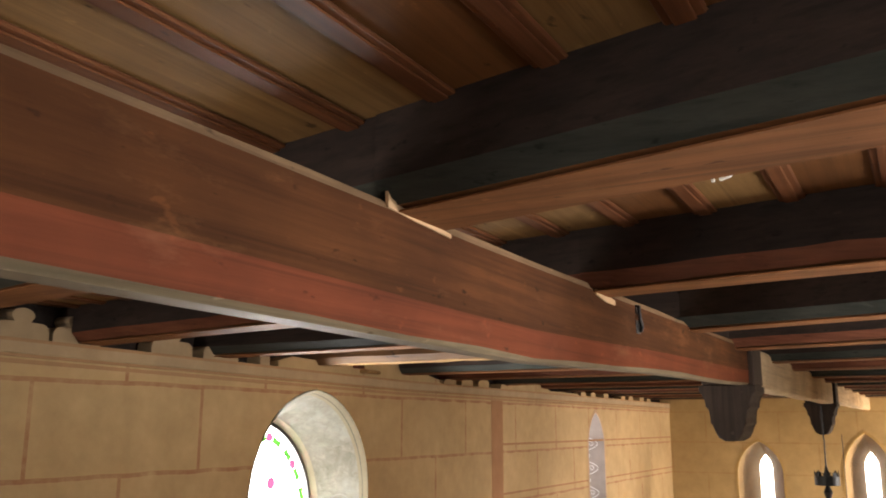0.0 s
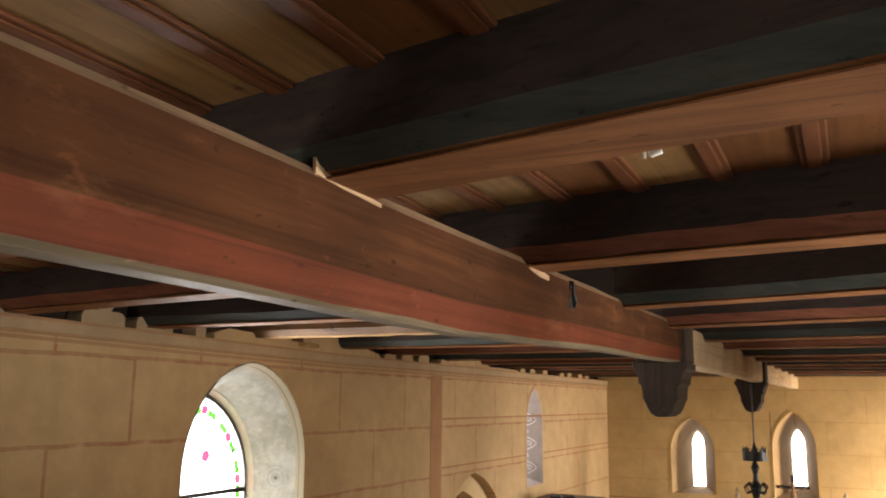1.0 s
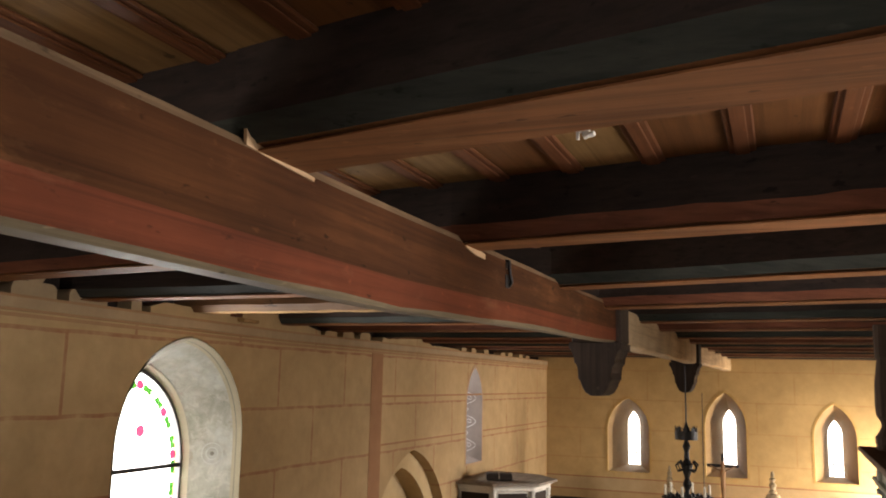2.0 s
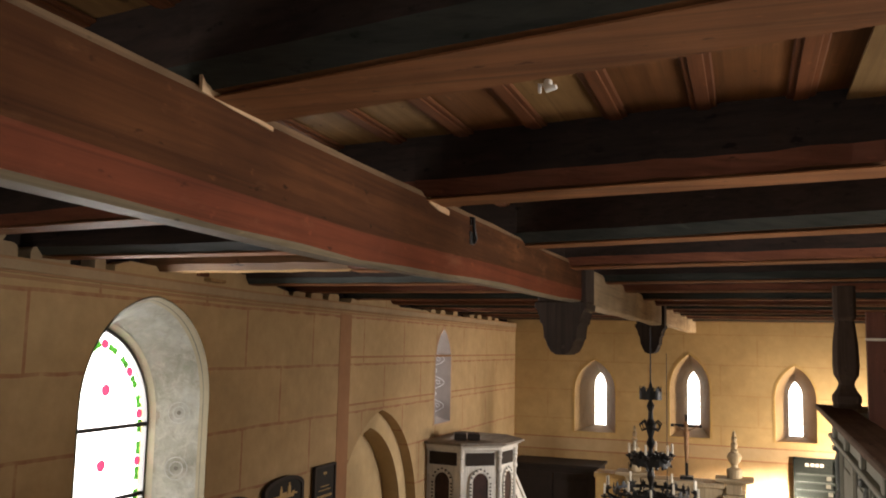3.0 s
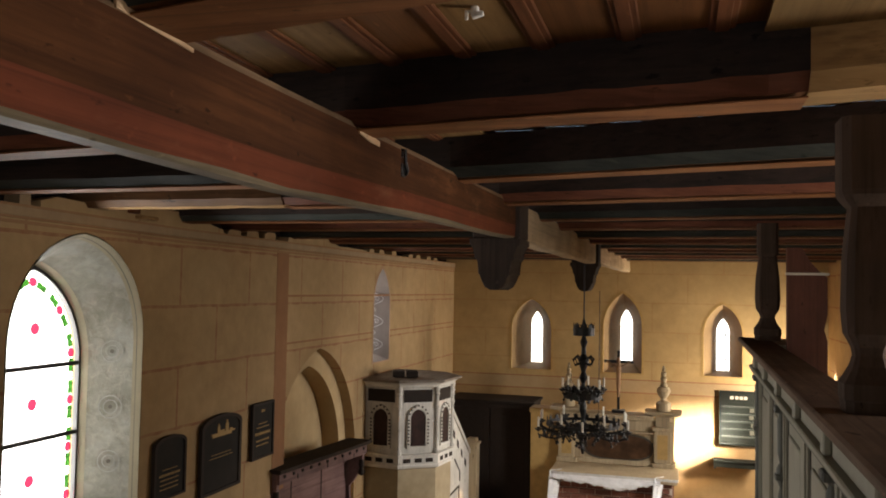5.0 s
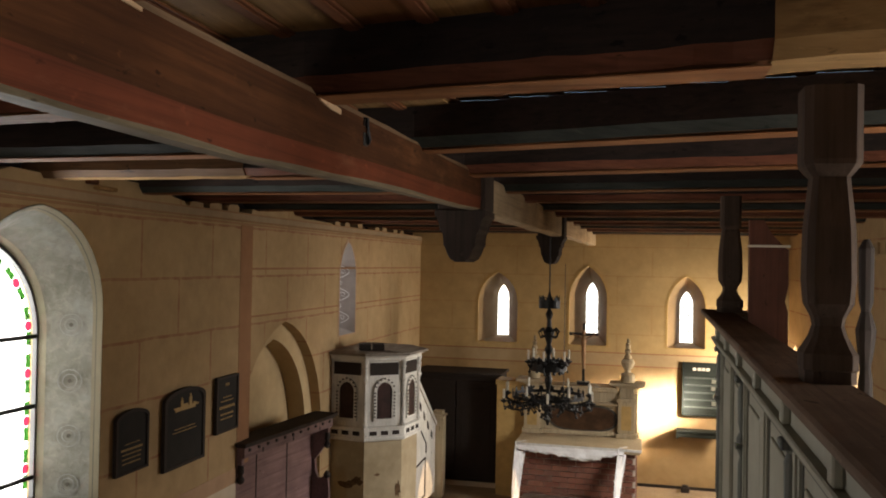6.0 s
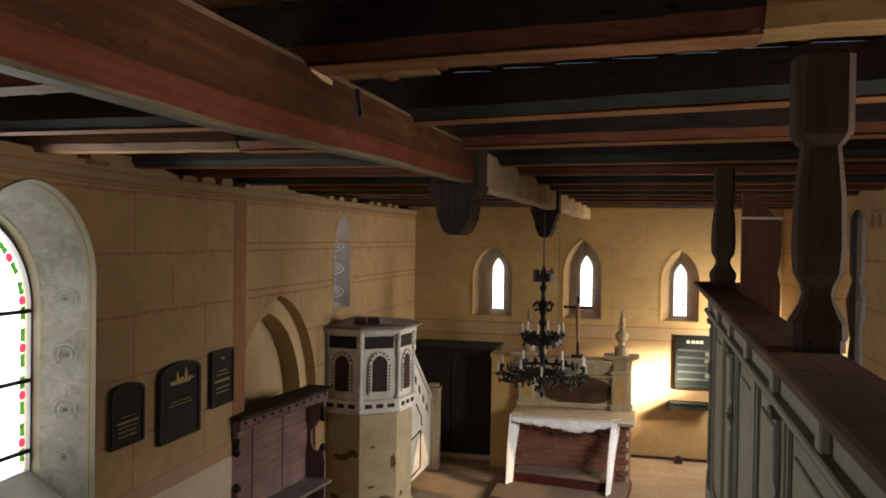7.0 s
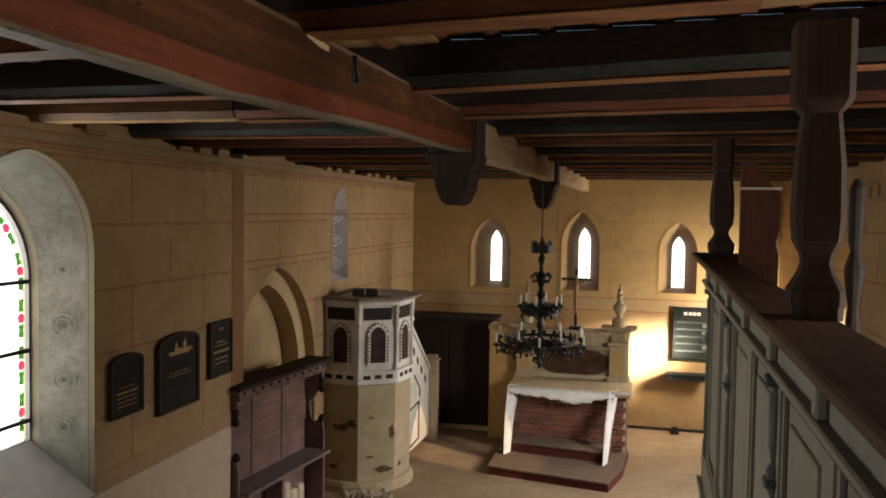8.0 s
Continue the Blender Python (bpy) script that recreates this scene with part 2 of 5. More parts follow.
STEPTOP = plain("dusty_step", (0.15, 0.105, 0.075), 0.85)
REVEAL = plaster("shade_brown_reveal", (0.31, 0.20, 0.095), (0.20, 0.125, 0.055))
LEAD = plain("lead_came", (0.06, 0.06, 0.06), 0.5)
SHUTTER = wood("grey_green_shutter", (0.010, 0.012, 0.010), (0.020, 0.023, 0.019), "x", 0.7)
SLAT = wood("grey_green_slat", (0.035, 0.042, 0.036), (0.065, 0.072, 0.062), "x", 0.6)
FADED = plain("faded_card", (0.13, 0.125, 0.10), 0.9)
PAPER = plain("old_paper", (0.62, 0.58, 0.48), 0.9)
SCROLL = plain("faded_white_paint", (0.62, 0.60, 0.60), 0.9)
CORPUS = plain("wooden_figure", (0.25, 0.14, 0.07), 0.6)
CLEAR = glass("clear_glass", (0.97, 0.97, 0.95))
ROSE = glass("rose_glass", (0.75, 0.15, 0.24))
GREEN = glass("green_glass", (0.16, 0.34, 0.11))
BEAD = glass("pale_grey_glass", (0.62, 0.66, 0.60))
RUBBLE = plain("plaster_rubble", (0.45, 0.38, 0.28), 0.95, vary=0.5)


def brick_material():
    m, nt, b = material("red_brick", 0.9)
    info = node(nt, "ShaderNodeObjectInfo")
    base = ramp(nt, info.outputs["Random"], ((0.0, (0.11, 0.034, 0.021)), (0.5, (0.165, 0.05, 0.028)), (1.0, (0.21, 0.075, 0.042))))
    n = noise_tex(nt, coords(nt), 30, 5, 0.7)
    nt.links.new(mix(nt, ramp(nt, n, ((0.45, 0.0), (0.75, 0.5))), base, (0.30, 0.22, 0.16)), b.inputs["Base Color"])
    bump(nt, b, n, 0.5, 0.004)
    return m


BRICK = brick_material()
CHIP = plain("bare_masonry", (0.16, 0.095, 0.05), 0.95, vary=0.6, scale=20)


def floor_material():
    m, nt, b = material("worn_floor", 0.7)
    v = coords(nt)
    br = node(nt, "ShaderNodeTexBrick", Scale=1.0, Mortar_Size=0.005, Mortar_Smooth=0.5, Brick_Width=0.3, Row_Height=0.15)
    br.inputs["Color1"].default_value, br.inputs["Color2"].default_value = (0.32, 0.245, 0.165, 1), (0.26, 0.195, 0.125, 1)
    br.inputs["Mortar"].default_value = (0.17, 0.12, 0.08, 1)
    nt.links.new(v, br.inputs["Vector"])
    big = noise_tex(nt, v, 1.1, 5, 0.6)
    fine = noise_tex(nt, v, 22, 6, 0.7)
    col = mix(nt, ramp(nt, big, ((0.35, 0.0), (0.65, 0.8))), br.outputs["Color"], (0.20, 0.118, 0.052))
    col = mix(nt, ramp(nt, fine, ((0.45, 0.0), (0.8, 0.45))), col, (0.38, 0.32, 0.24))
    nt.links.new(col, b.inputs["Base Color"])
    bump(nt, b, fine, 0.3, 0.005)
    return m


FLOOR = floor_material()


# ---- building helpers ----
def link(name, bm, mats, parent=None):
    me = bpy.data.meshes.new(name)
    bmesh.ops.recalc_face_normals(bm, faces=bm.faces)
    bm.to_mesh(me)
    bm.free()
    for m in mats if isinstance(mats, (list, tuple)) else [mats]:
        me.materials.append(m)
    ob = new(name, me)
    if parent:
        ob.parent = parent
    return ob


def part(name, bm, mat, parent, label=""):
    """One mesh object under a thing or under a part."""
    return tagged(link(name, bm, mat, parent), label)


def thing(name, label, category, group="", place=(0, 0, 0), turn=0):
    ob = new(name)
    ob.matrix_basis = pose(*place, 0, 0, turn)
    ob.empty_display_size = 0.1
    return tagged(ob, label, category, group)


def structure(name, bm, mat, label="", parent=None):
    ob = link(name, bm, mat, parent)
    return tagged(ob, label, "", "", "structure") if not parent else ob


def box(bm, x0, x1, y0, y1, z0, z1, bevel=0.0, mat=0, m=None):
    r = bmesh.ops.create_cube(bm, size=1.0)
    for v in r["verts"]:
        v.co = Vector(((x0 + x1) / 2 + v.co.x * (x1 - x0), (y0 + y1) / 2 + v.co.y * (y1 - y0), (z0 + z1) / 2 + v.co.z * (z1 - z0)))
    faces = {f for v in r["verts"] for f in v.link_faces}
    verts = set(r["verts"])
    if bevel:
        edges = list({e for v in verts for e in v.link_edges})
        out = bmesh.ops.bevel(bm, geom=edges, offset=bevel, segments=1, affect="EDGES")
        faces = {f for v in out["verts"] for f in v.link_faces}
        verts = set(out["verts"])
    for f in faces:
        f.material_index = mat
    if m:
        bmesh.ops.transform(bm, matrix=m, verts=list(verts))
    return bm


def boxes(*specs, bevel=0.0):
    bm = bmesh.new()
    for s in specs:
        box(bm, *s, bevel=bevel)
    return bm


def lathe(bm, profile, n=16, m=None, mat=0, phase=0.0):
    """Turns a profile of (radius, z) about z."""
    rings = []
    for r, z in profile:
        rings.append([bm.verts.new((r * math.cos(phase + 2 * math.pi * k / n), r * math.sin(phase + 2 * math.pi * k / n), z)) for k in range(n)])
    made = []
    for a, b in zip(rings, rings[1:]):
        for k in range(n):
            made.append(bm.faces.new((a[k], a[(k + 1) % n], b[(k + 1) % n], b[k])))
    made.append(bm.faces.new(rings[0][::-1]))
    made.append(bm.faces.new(rings[-1]))
    for f in made:
        f.material_index = mat
    if m:
        bmesh.ops.transform(bm, matrix=m, verts=[v for r in rings for v in r])
    return bm


def tube(bm, points, r, n=6):
    """A round bar along a row of points."""
    pts = [Vector(p) for p in points]
    rings = []
    for i, p in enumerate(pts):
        d = (pts[min(i + 1, len(pts) - 1)] - pts[max(i - 1, 0)]).normalized()
        q = d.to_track_quat("Z", "Y")
        rings.append([bm.verts.new(p + q @ Vector((r * math.cos(2 * math.pi * k / n), r * math.sin(2 * math.pi * k / n), 0))) for k in range(n)])
    for a, b in zip(rings, rings[1:]):
        for k in range(n):
            bm.faces.new((a[k], a[(k + 1) % n], b[(k + 1) % n], b[k]))
    bm.faces.new(rings[0][::-1])
    bm.faces.new(rings[-1])
    return bm


def prism(bm, outline, to3, d0, d1):
    """Extrudes a flat outline of (u, v) from depth d0 to d1; to3(u, v, d) gives the place."""
    a = [bm.verts.new(to3(u, v, d0)) for u, v in outline]
    b = [bm.verts.new(to3(u, v, d1)) for u, v in outline]
    bm.faces.new(a)
    bm.faces.new(b[::-1])
    n = len(outline)
    for k in range(n):
        bm.faces.new((a[k], a[(k + 1) % n], b[(k + 1) % n], b[k]))
    return bm


def pointed(c, half, z0, zs, zt, n=12):
    """The outline of a pointed-arch opening."""
    h = zt - zs
    r = (half * half + h * h) / (2 * half)
    top = math.asin(min(1.0, h / r)) if r >= h else math.pi / 2
    right = [(c + half - r + r * math.cos(top * k / n), zs + r * math.sin(top * k / n)) for k in range(n + 1)]
    left = [(2 * c - u, v) for u, v in right[-2::-1]]
    return [(c - half, z0), (c + half, z0)] + right + left


def holed_wall(bm, outer, holes, to3, depth):
    """A thick wall with openings. outer: a loop of (u, v); holes: pairs of loops, at the room's face and at depth."""
    def loop(pts, d):
        vs = [bm.verts.new(to3(u, v, d)) for u, v in pts]
        return vs, [bm.edges.new((vs[k], vs[(k + 1) % len(vs)])) for k in range(len(vs))]
    for side, d in ((0, 0.0), (1, depth)):
        edges, kept = [], []
        for pts in [outer] + [h[side] for h in holes]:
            vs, es = loop(pts, d)
            edges += es
            kept.append(vs)
        bmesh.ops.triangle_fill(bm, edges=edges, use_beauty=True)
        if side:
            for a, b in zip(first, kept):
                for k in range(len(a)):
                    bm.faces.new((a[k], a[(k + 1) % len(a)], b[(k + 1) % len(b)], b[k]))
        first = kept
    return bm


def on_left(u, v, d):
    return (XL - d, u, v)


def on_east(u, v, d):
    return (u, YE + d, v)


def on_right(u, v, d):
    return (XR + d, u, v)


def ztop(y):
    """The top of the north wall, which rises a little to the west."""
    return 4.30 + 0.012 * max(0.0, 0.5 - y)


def band(y0, y1, lo, hi, thick):
    """A strip on the north wall between two heights below its top."""
    ys = [y0] + ([0.5] if y0 < 0.5 < y1 else []) + [y1]
    out = [(y, ztop(y) - lo) for y in ys] + [(y, ztop(y) - hi) for y in ys[::-1]]
    return prism(bmesh.new(), out, on_left, 0.0, -thick)


# ---- floor, walls, openings ----
structure("floor", boxes((XL - 0.7, XR + 0.6, YW - 0.6, YE + 0.9, -0.2, 0.0)), FLOOR, "worn pale plank floor of the church")
big = (pointed(-0.70, 0.71, 1.53, 3.42, 4.19), pointed(-0.70, 0.53, 1.97, 3.22, 3.95))
lancet = (pointed(5.55, 0.33, 2.80, 3.60, 4.10), pointed(5.55, 0.16, 2.95, 3.60, 3.95))
niche = (pointed(3.44, 1.18, 0.02, 1.70, 3.11), pointed(3.44, 1.18, 0.02, 1.70, 3.11))
rect = lambda u0, u1, v0, v1: [(u0, v0), (u1, v0), (u1, v1), (u0, v1)]
structure("wall_north", holed_wall(bmesh.new(), [(YW - 0.6, -0.1), (YE + 0.75, -0.1), (YE + 0.75, 4.298), (0.5, 4.298), (YW - 0.6, 4.298 + 0.012 * (1.1 - YW))], [big, lancet, niche], on_left, 0.5), OCHRE,
          "ochre limewashed wall with painted red joint lines")
structure("wall_north_backing", prism(bmesh.new(), pointed(3.44, 1.20, 0.0, 1.70, 3.14), on_left, 0.36, 0.49), NICHE, "pale plaster at the back of the niche")
structure("wall_plate", boxes((XL - 0.5, XL - 0.16, YW, YE + 0.5, 4.32, ZC)), JOIST_SIDE, "dark timber wall plate behind the battlements")
EAST = [(-2.21, 0.36, 2.41, 3.12, 3.67), (-0.59, 0.33, 2.41, 3.22, 3.81), (1.09, 0.315, 2.42, 3.12, 3.66)]
EAST_GLASS = [(-2.20, 0.105, 2.49, 3.2, 3.44), (-0.555, 0.105, 2.56, 3.26, 3.51), (1.115, 0.11, 2.47, 3.15, 3.39)]
structure("wall_east", holed_wall(bmesh.new(), rect(XL - 0.17, XR, -0.1, ZC), [(pointed(*a), pointed(*b)) for a, b in zip(EAST, EAST_GLASS)], on_east, 0.6),
          OCHRE_E, "golden ochre east wall with faint painted joints")
# The last two, along the gallery, are unseen and added for fill.
SOUTH = [(8.60, 0.30, 1.5, 2.3, 2.6), (4.8, 0.55, 1.9, 3.0, 3.75), (-2.9, 0.55, 2.5, 3.4, 4.1), (-6.6, 0.55, 2.5, 3.4, 4.1)]
structure("wall_south", holed_wall(bmesh.new(), rect(YW - 0.6, YE + 0.6, -0.1, ZC), [(pointed(a[0], a[1] + 0.1, *a[2:]), pointed(a[0], a[1] - 0.08, *a[2:])) for a in SOUTH], on_right, 0.5), OCHRE,
          "ochre limewashed south wall")
# The opening is added to let the west fill lamp in.
structure("wall_west", holed_wall(bmesh.new(), rect(XL, XR, -0.1, ZC), [(rect(-2.8, -1.6, 2.0, 4.0), rect(-2.75, -1.65, 2.05, 3.95))], lambda u, v, d: (u, YW - d, v), 0.5), OCHRE_E, "ochre west wall")

# the pale sky outside the windows
def sky_material():
    m, nt, b = material("bright_sky")
    e = node(nt, "ShaderNodeEmission", Color=(1.0, 0.99, 0.97, 1), Strength=2.6)
    nt.links.new(e.outputs[0], nt.nodes["Material Output"].inputs[0])
    return m


SKY = sky_material()
structure("backdrop_north", boxes((XL - 1.12, XL - 1.1, -2.6, 8.0, 1.2, 4.6)), SKY, "white overcast sky outside the north windows")
structure("backdrop_east", boxes((XL, XR, YE + 1.2, YE + 1.22, 1.9, 4.4)), SKY, "white sky outside the east windows")
# Unseen panel, placed close so it also keeps the sun out here.
structure("backdrop_south", boxes((XR + 1.1, XR + 1.12, -8.0, -1.6, 2.0, 4.6)), SKY, "unseen white sky panel outside the gallery windows, also blocks the sun")

# painted bands and trim on the north wall
structure("painted_line", boxes((XL, XL + 0.0025, 2.56, YE, 3.715, 3.737), (XL, XL + 0.0025, 2.56, 5.2, 3.205, 3.225), (XL, XL + 0.0025, 5.9, YE, 3.205, 3.225)), RED_BAND, "thin red painted line beside the joints")
structure("painted_stripe", boxes((XL, XL + 0.004, 2.28, 2.55, 1.685, 4.18)), RED_BAND, "vertical red-brown painted stripe")
structure("painted_border", boxes((XL, XL + 0.005, YW, -1.42, 1.53, 1.68), (XL, XL + 0.005, 0.03, 2.27, 1.53, 1.68)), BORDER, "painted ornamental border band")
structure("dado", boxes((XL, XL + 0.006, YW, -1.42, 0, 1.53), (XL, XL + 0.006, 0.03, 2.27, 0, 1.53), (XL, XL + 0.006, -1.42, 0.03, 0, 1.52)), PALE, "pale limewashed lower wall")
structure("cornice_line", band(YW, YE, 0.118, 0.098, 0.012), FADED_RED, "red painted cornice line")
structure("cornice_moulding", band(YW, YE, 0.086, 0.072, 0.022), FADED_RED, "second red painted cornice line")
structure("frieze", band(YW, YE, 0.068, 0.0, 0.016), GREY_BAND, "grey painted frieze board under the joists")
structure("frieze_line", band(YW, YE, 0.010, -0.006, 0.022), FADED_RED, "thin red painted line on the frieze")
structure("baseboard", boxes((0.3, XR, YE - 0.02, YE, 0, 0.05)), DARKPANEL, "dark skirting board")
structure("east_border", boxes((XL, XR, YE - 0.004, YE, 2.085, 2.285)), EAST_BORDER, "faded ornamental border on the east wall")
structure("east_border_line", boxes((XL, XR, YE - 0.006, YE, 2.285, 2.305), (XL, XR, YE - 0.006, YE, 2.06, 2.085)), RED_BAND, "red painted lines along the faded border")
# Thin brown sheet that darkens the lower wall in place of shade.
structure("east_lower_shade", boxes((XL, XR, YE - 0.003, YE, 0.05, 2.06)), EAST_LOW, "lower east wall, browned to put the shade there into its colour")


def merlon(parent, y, w, h):
    """A lobed plaster battlement of the frieze."""
    pts = [(-w, 0), (w, 0), (w, h * 0.30)]
    pts += [(w * (0.68 + 0.32 * math.cos(a)), h * (0.30 + 0.26 * math.sin(a))) for a in (0.4, 0.8, 1.2, 1.57)]
    pts += [(w * 0.30, h * 0.57)]
    pts += [(w * 0.42 * math.cos(a), h * (0.77 + 0.23 * math.sin(a))) for a in (-0.6, -0.2, 0.2, 0.6, 1.0, 1.3)] + [(0, h)]
    pts += [(-u, v) for u, v in pts[-2:1:-1]]
    if y > 0:
        pts = [(-w, 0), (w, 0), (w, h * 0.72), (w * 0.72, h), (-w * 0.5, h * 0.94), (-w, h * 0.66)]
    bm = prism(bmesh.new(), pts, lambda u, v, d: (XL - 0.02 - d, y + u, ztop(y) + v), 0.0, 0.12)
    part("merlon", bm, GREY_BAND if y < 0 else OCHRE, parent)


for outline in ([(-1.15, 4.28), (-1.15, 4.37), (-1.0, 4.41), (-0.7, 4.40), (-0.2, 4.45), (0.5, 4.44), (0.85, 4.43), (0.97, 4.37), (1.18, 4.34), (1.2, 4.28)],
                [(2.5, 4.28), (2.55, 4.36), (2.72, 4.34), (3.0, 4.42), (3.4, 4.40), (3.7, 4.41), (3.82, 4.36), (3.95, 4.33), (4.3, 4.335), (4.9, 4.325), (4.95, 4.28)]):
    structure("wall_north_top", prism(bmesh.new(), outline, on_left, 0.002, 0.14), OCHRE, "ragged plastered wall top between the joists")
battlement = tagged(new("battlement"), "grey lobed plaster battlements standing on the frieze", "frieze", "", "structure")
for k, (my, mw) in enumerate([(-3.50, .155), (-3.13, .155), (-2.80, .15), (-2.12, .165), (-1.70, .16), (-1.27, .05), (1.42, .12), (1.78, .12), (2.15, .12), (5.15, .1), (5.55, .1), (6.1, .1), (6.9, .11), (7.3, .11), (7.9, .11), (8.3, .11)]):
    merlon(battlement, my, mw, 0.165 if my < 0 else 0.06 + 0.012 * (k % 3))


# ---- windows ----
def pane(name, outline, to3, d, mat, parent):
    bm = prism(bmesh.new(), outline, to3, d, d + 0.006)
    ob = part(name, bm, mat, parent)
    ob.visible_shadow = False
    return ob


def north_window():
    w = tagged(new("window_1"), "tall pointed stained-glass window with rose and green border", "window", "", "structure")
    pane("pane", pointed(-0.70, 0.53, 1.97, 3.22, 3.95), on_left, 0.46, CLEAR, w)
    line = pointed(-0.70, 0.455, 2.04, 3.20, 3.84)[1:]
    segs = [(Vector(a), Vector(b)) for a, b in zip(line, line[1:])]
    total = sum((b - a).length for a, b in segs)

    def at(s):
        for a, b in segs:
            l = (b - a).length
            if s <= l:
                return a + (b - a) * (s / l), (b - a).normalized()
            s -= l
        return segs[-1][1], (segs[-1][1] - segs[-1][0]).normalized()
    run, k = 0.02, 0
    while run < total - 0.14:
        kind = k % 4
        size = (0.115, 0.078, 0.115, 0.052)[kind]
        p, t = at(run + size / 2)
        n = Vector((-t.y, t.x))
        h = size / 2
        if kind == 1:
            pts = [p + h * math.cos(a * math.pi / 5) * t + 0.034 * math.sin(a * math.pi / 5) * n for a in range(10)]
            pane("rose_pane", [(q.x, q.y) for q in pts], on_left, 0.452, ROSE, w)
        elif kind in (0, 2):
            pts = [p + h * a * t + 0.026 * b * n for a, b in ((-.97, -.7), (-.5, -1), (0, -.7), (.5, -1), (.97, -.7), (.8, 0), (.97, .7), (.5, 1), (0, .7), (-.5, 1), (-.97, .7), (-.8, 0))]
            pane("leaf_pane", [(q.x, q.y) for q in pts], on_left, 0.452, GREEN, w)
        else:
            pts = [p + 0.014 * math.cos(a * math.pi / 5) * t + 0.014 * math.sin(a * math.pi / 5) * n for a in range(10)]
            pane("bead_pane", [(q.x, q.y) for q in pts], on_left, 0.452, BEAD, w)
        run += size
        k += 1
    for z in (2.39, 2.94, 3.49):
        pts = [(-0.64 + 0.044 * math.cos(a * math.pi / 6), z + 0.044 * math.sin(a * math.pi / 6)) for a in range(12)]
        pane("rosette", pts, on_left, 0.452, ROSE, w)
    bm = bmesh.new()
    for z in (2.14, 2.68, 3.21):
        box(bm, XL - 0.455, XL - 0.435, -1.25, -0.15, z - 0.016, z + 0.016)
    part("saddle_bar", bm, BLACK, w, "dark iron saddle bars")
    o, i = pointed(-0.70, 0.535, 1.965, 3.22, 3.955), pointed(-0.70, 0.515, 1.99, 3.22, 3.92)
    bm = bmesh.new()
    ring(bm, o, i, on_left, 0.43, 0.47)
    part("window_frame", bm, LEAD, w)
    o, i = pointed(-0.70, 0.706, 1.534, 3.42, 4.184), pointed(-0.70, 0.532, 1.968, 3.22, 3.952)
    bm = bmesh.new()
    splay(bm, o, i, on_left, 0.001, 0.44, 0.003)
    part("jamb", bm, JAMB, w, "grey painted splayed jamb with faded rosettes")
    for name, mat, t0, t1 in (("painted_border", JAMB_OLIVE, 0.0, 0.085), ("painted_line", JAMB_DARK, 0.085, 0.10), ("painted_border", JAMB_OLIVE, 0.10, 0.15), ("flaked_edge", JAMB_FLAKE, 0.86, 1.0)):
        part(name, strip(bmesh.new(), o, i, on_left, 0.44, t0, t1, 0.010), mat, w)
    bm = bmesh.new()
    low = [(XL + 0.012, -1.40, 1.545), (XL + 0.012, 0.0, 1.545), (XL - 0.43, -0.18, 1.985), (XL - 0.43, -1.22, 1.985)]
    va = [bm.verts.new(p) for p in low]
    vb = [bm.verts.new((x, y, z - 0.02)) for x, y, z in low]
    bm.faces.new(va)
    bm.faces.new(vb[::-1])
    for k in range(4):
        bm.faces.new((va[k], vb[k], vb[(k + 1) % 4], va[(k + 1) % 4]))
    part("sloping_sill", bm, SILL, w, "pale grey sloping sill")
    t, n = Vector((-0.926, -0.379, 0)), Vector((0.379, -0.926, 0))

    def on_jamb(u, v, d):
        q = Vector((XL - 0.21, -0.0785, 0)) + t * u + n * (0.010 + d)
        return (q.x, q.y, v)
    for z, rs in ((3.30, (0.085, 0.05)), (2.87, (0.09, 0.055)), (2.45, (0.085, 0.05)), (2.08, (0.08, 0.05))):
        bm = bmesh.new()
        for r in rs:
            o = [(r * math.cos(a), z + r * math.sin(a)) for a in np.linspace(0, 2 * math.pi, 28, endpoint=False)]
            i = [(u * (1 - 0.007 / r), z + (v - z) * (1 - 0.007 / r)) for u, v in o]
            ring(bm, o, i, on_jamb, 0.0, 0.002)
        part("painted_rosette", bm, JAMB_PALE, w, "faded pale painted rosette")
        bm = prism(bmesh.new(), [(0.016 * math.cos(a), z + 0.016 * math.sin(a)) for a in np.linspace(0, 2 * math.pi, 10, endpoint=False)], on_jamb, 0.0, 0.002)
        part("rosette_eye", bm, JAMB_DARK, w)
    bm = bmesh.new()
    box(bm, XL - 0.45, XL + 0.015, -1.4, 0.0, 1.50, 1.53, 0.006)
    part("window_sill", bm, PALE, w)


def strip(bm, o, i, to3, depth, t0, t1, lift):
    """A painted strip along a splayed reveal, between two shares of its depth."""
    n = len(o)
    cu, cv = sum(u for u, v in i) / n, sum(v for u, v in i) / n
    loops = []
    for t in (t0, t1):
        row = [(a[0] + (b[0] - a[0]) * t, a[1] + (b[1] - a[1]) * t) for a, b in zip(o, i)]
        loops.append([bm.verts.new(to3(u + (cu - u) * lift, v + (cv - v) * lift, depth * t - 0.004)) for u, v in row])
    for k in range(n):
        q = (k + 1) % n
        if abs(o[k][1] - o[q][1]) < 1e-4 and o[k][1] < o[0][1] + 0.01 and abs(o[k][0] - o[q][0]) > 0.5:
            continue
        bm.faces.new((loops[0][k], loops[0][q], loops[1][q], loops[1][k]))
    return bm


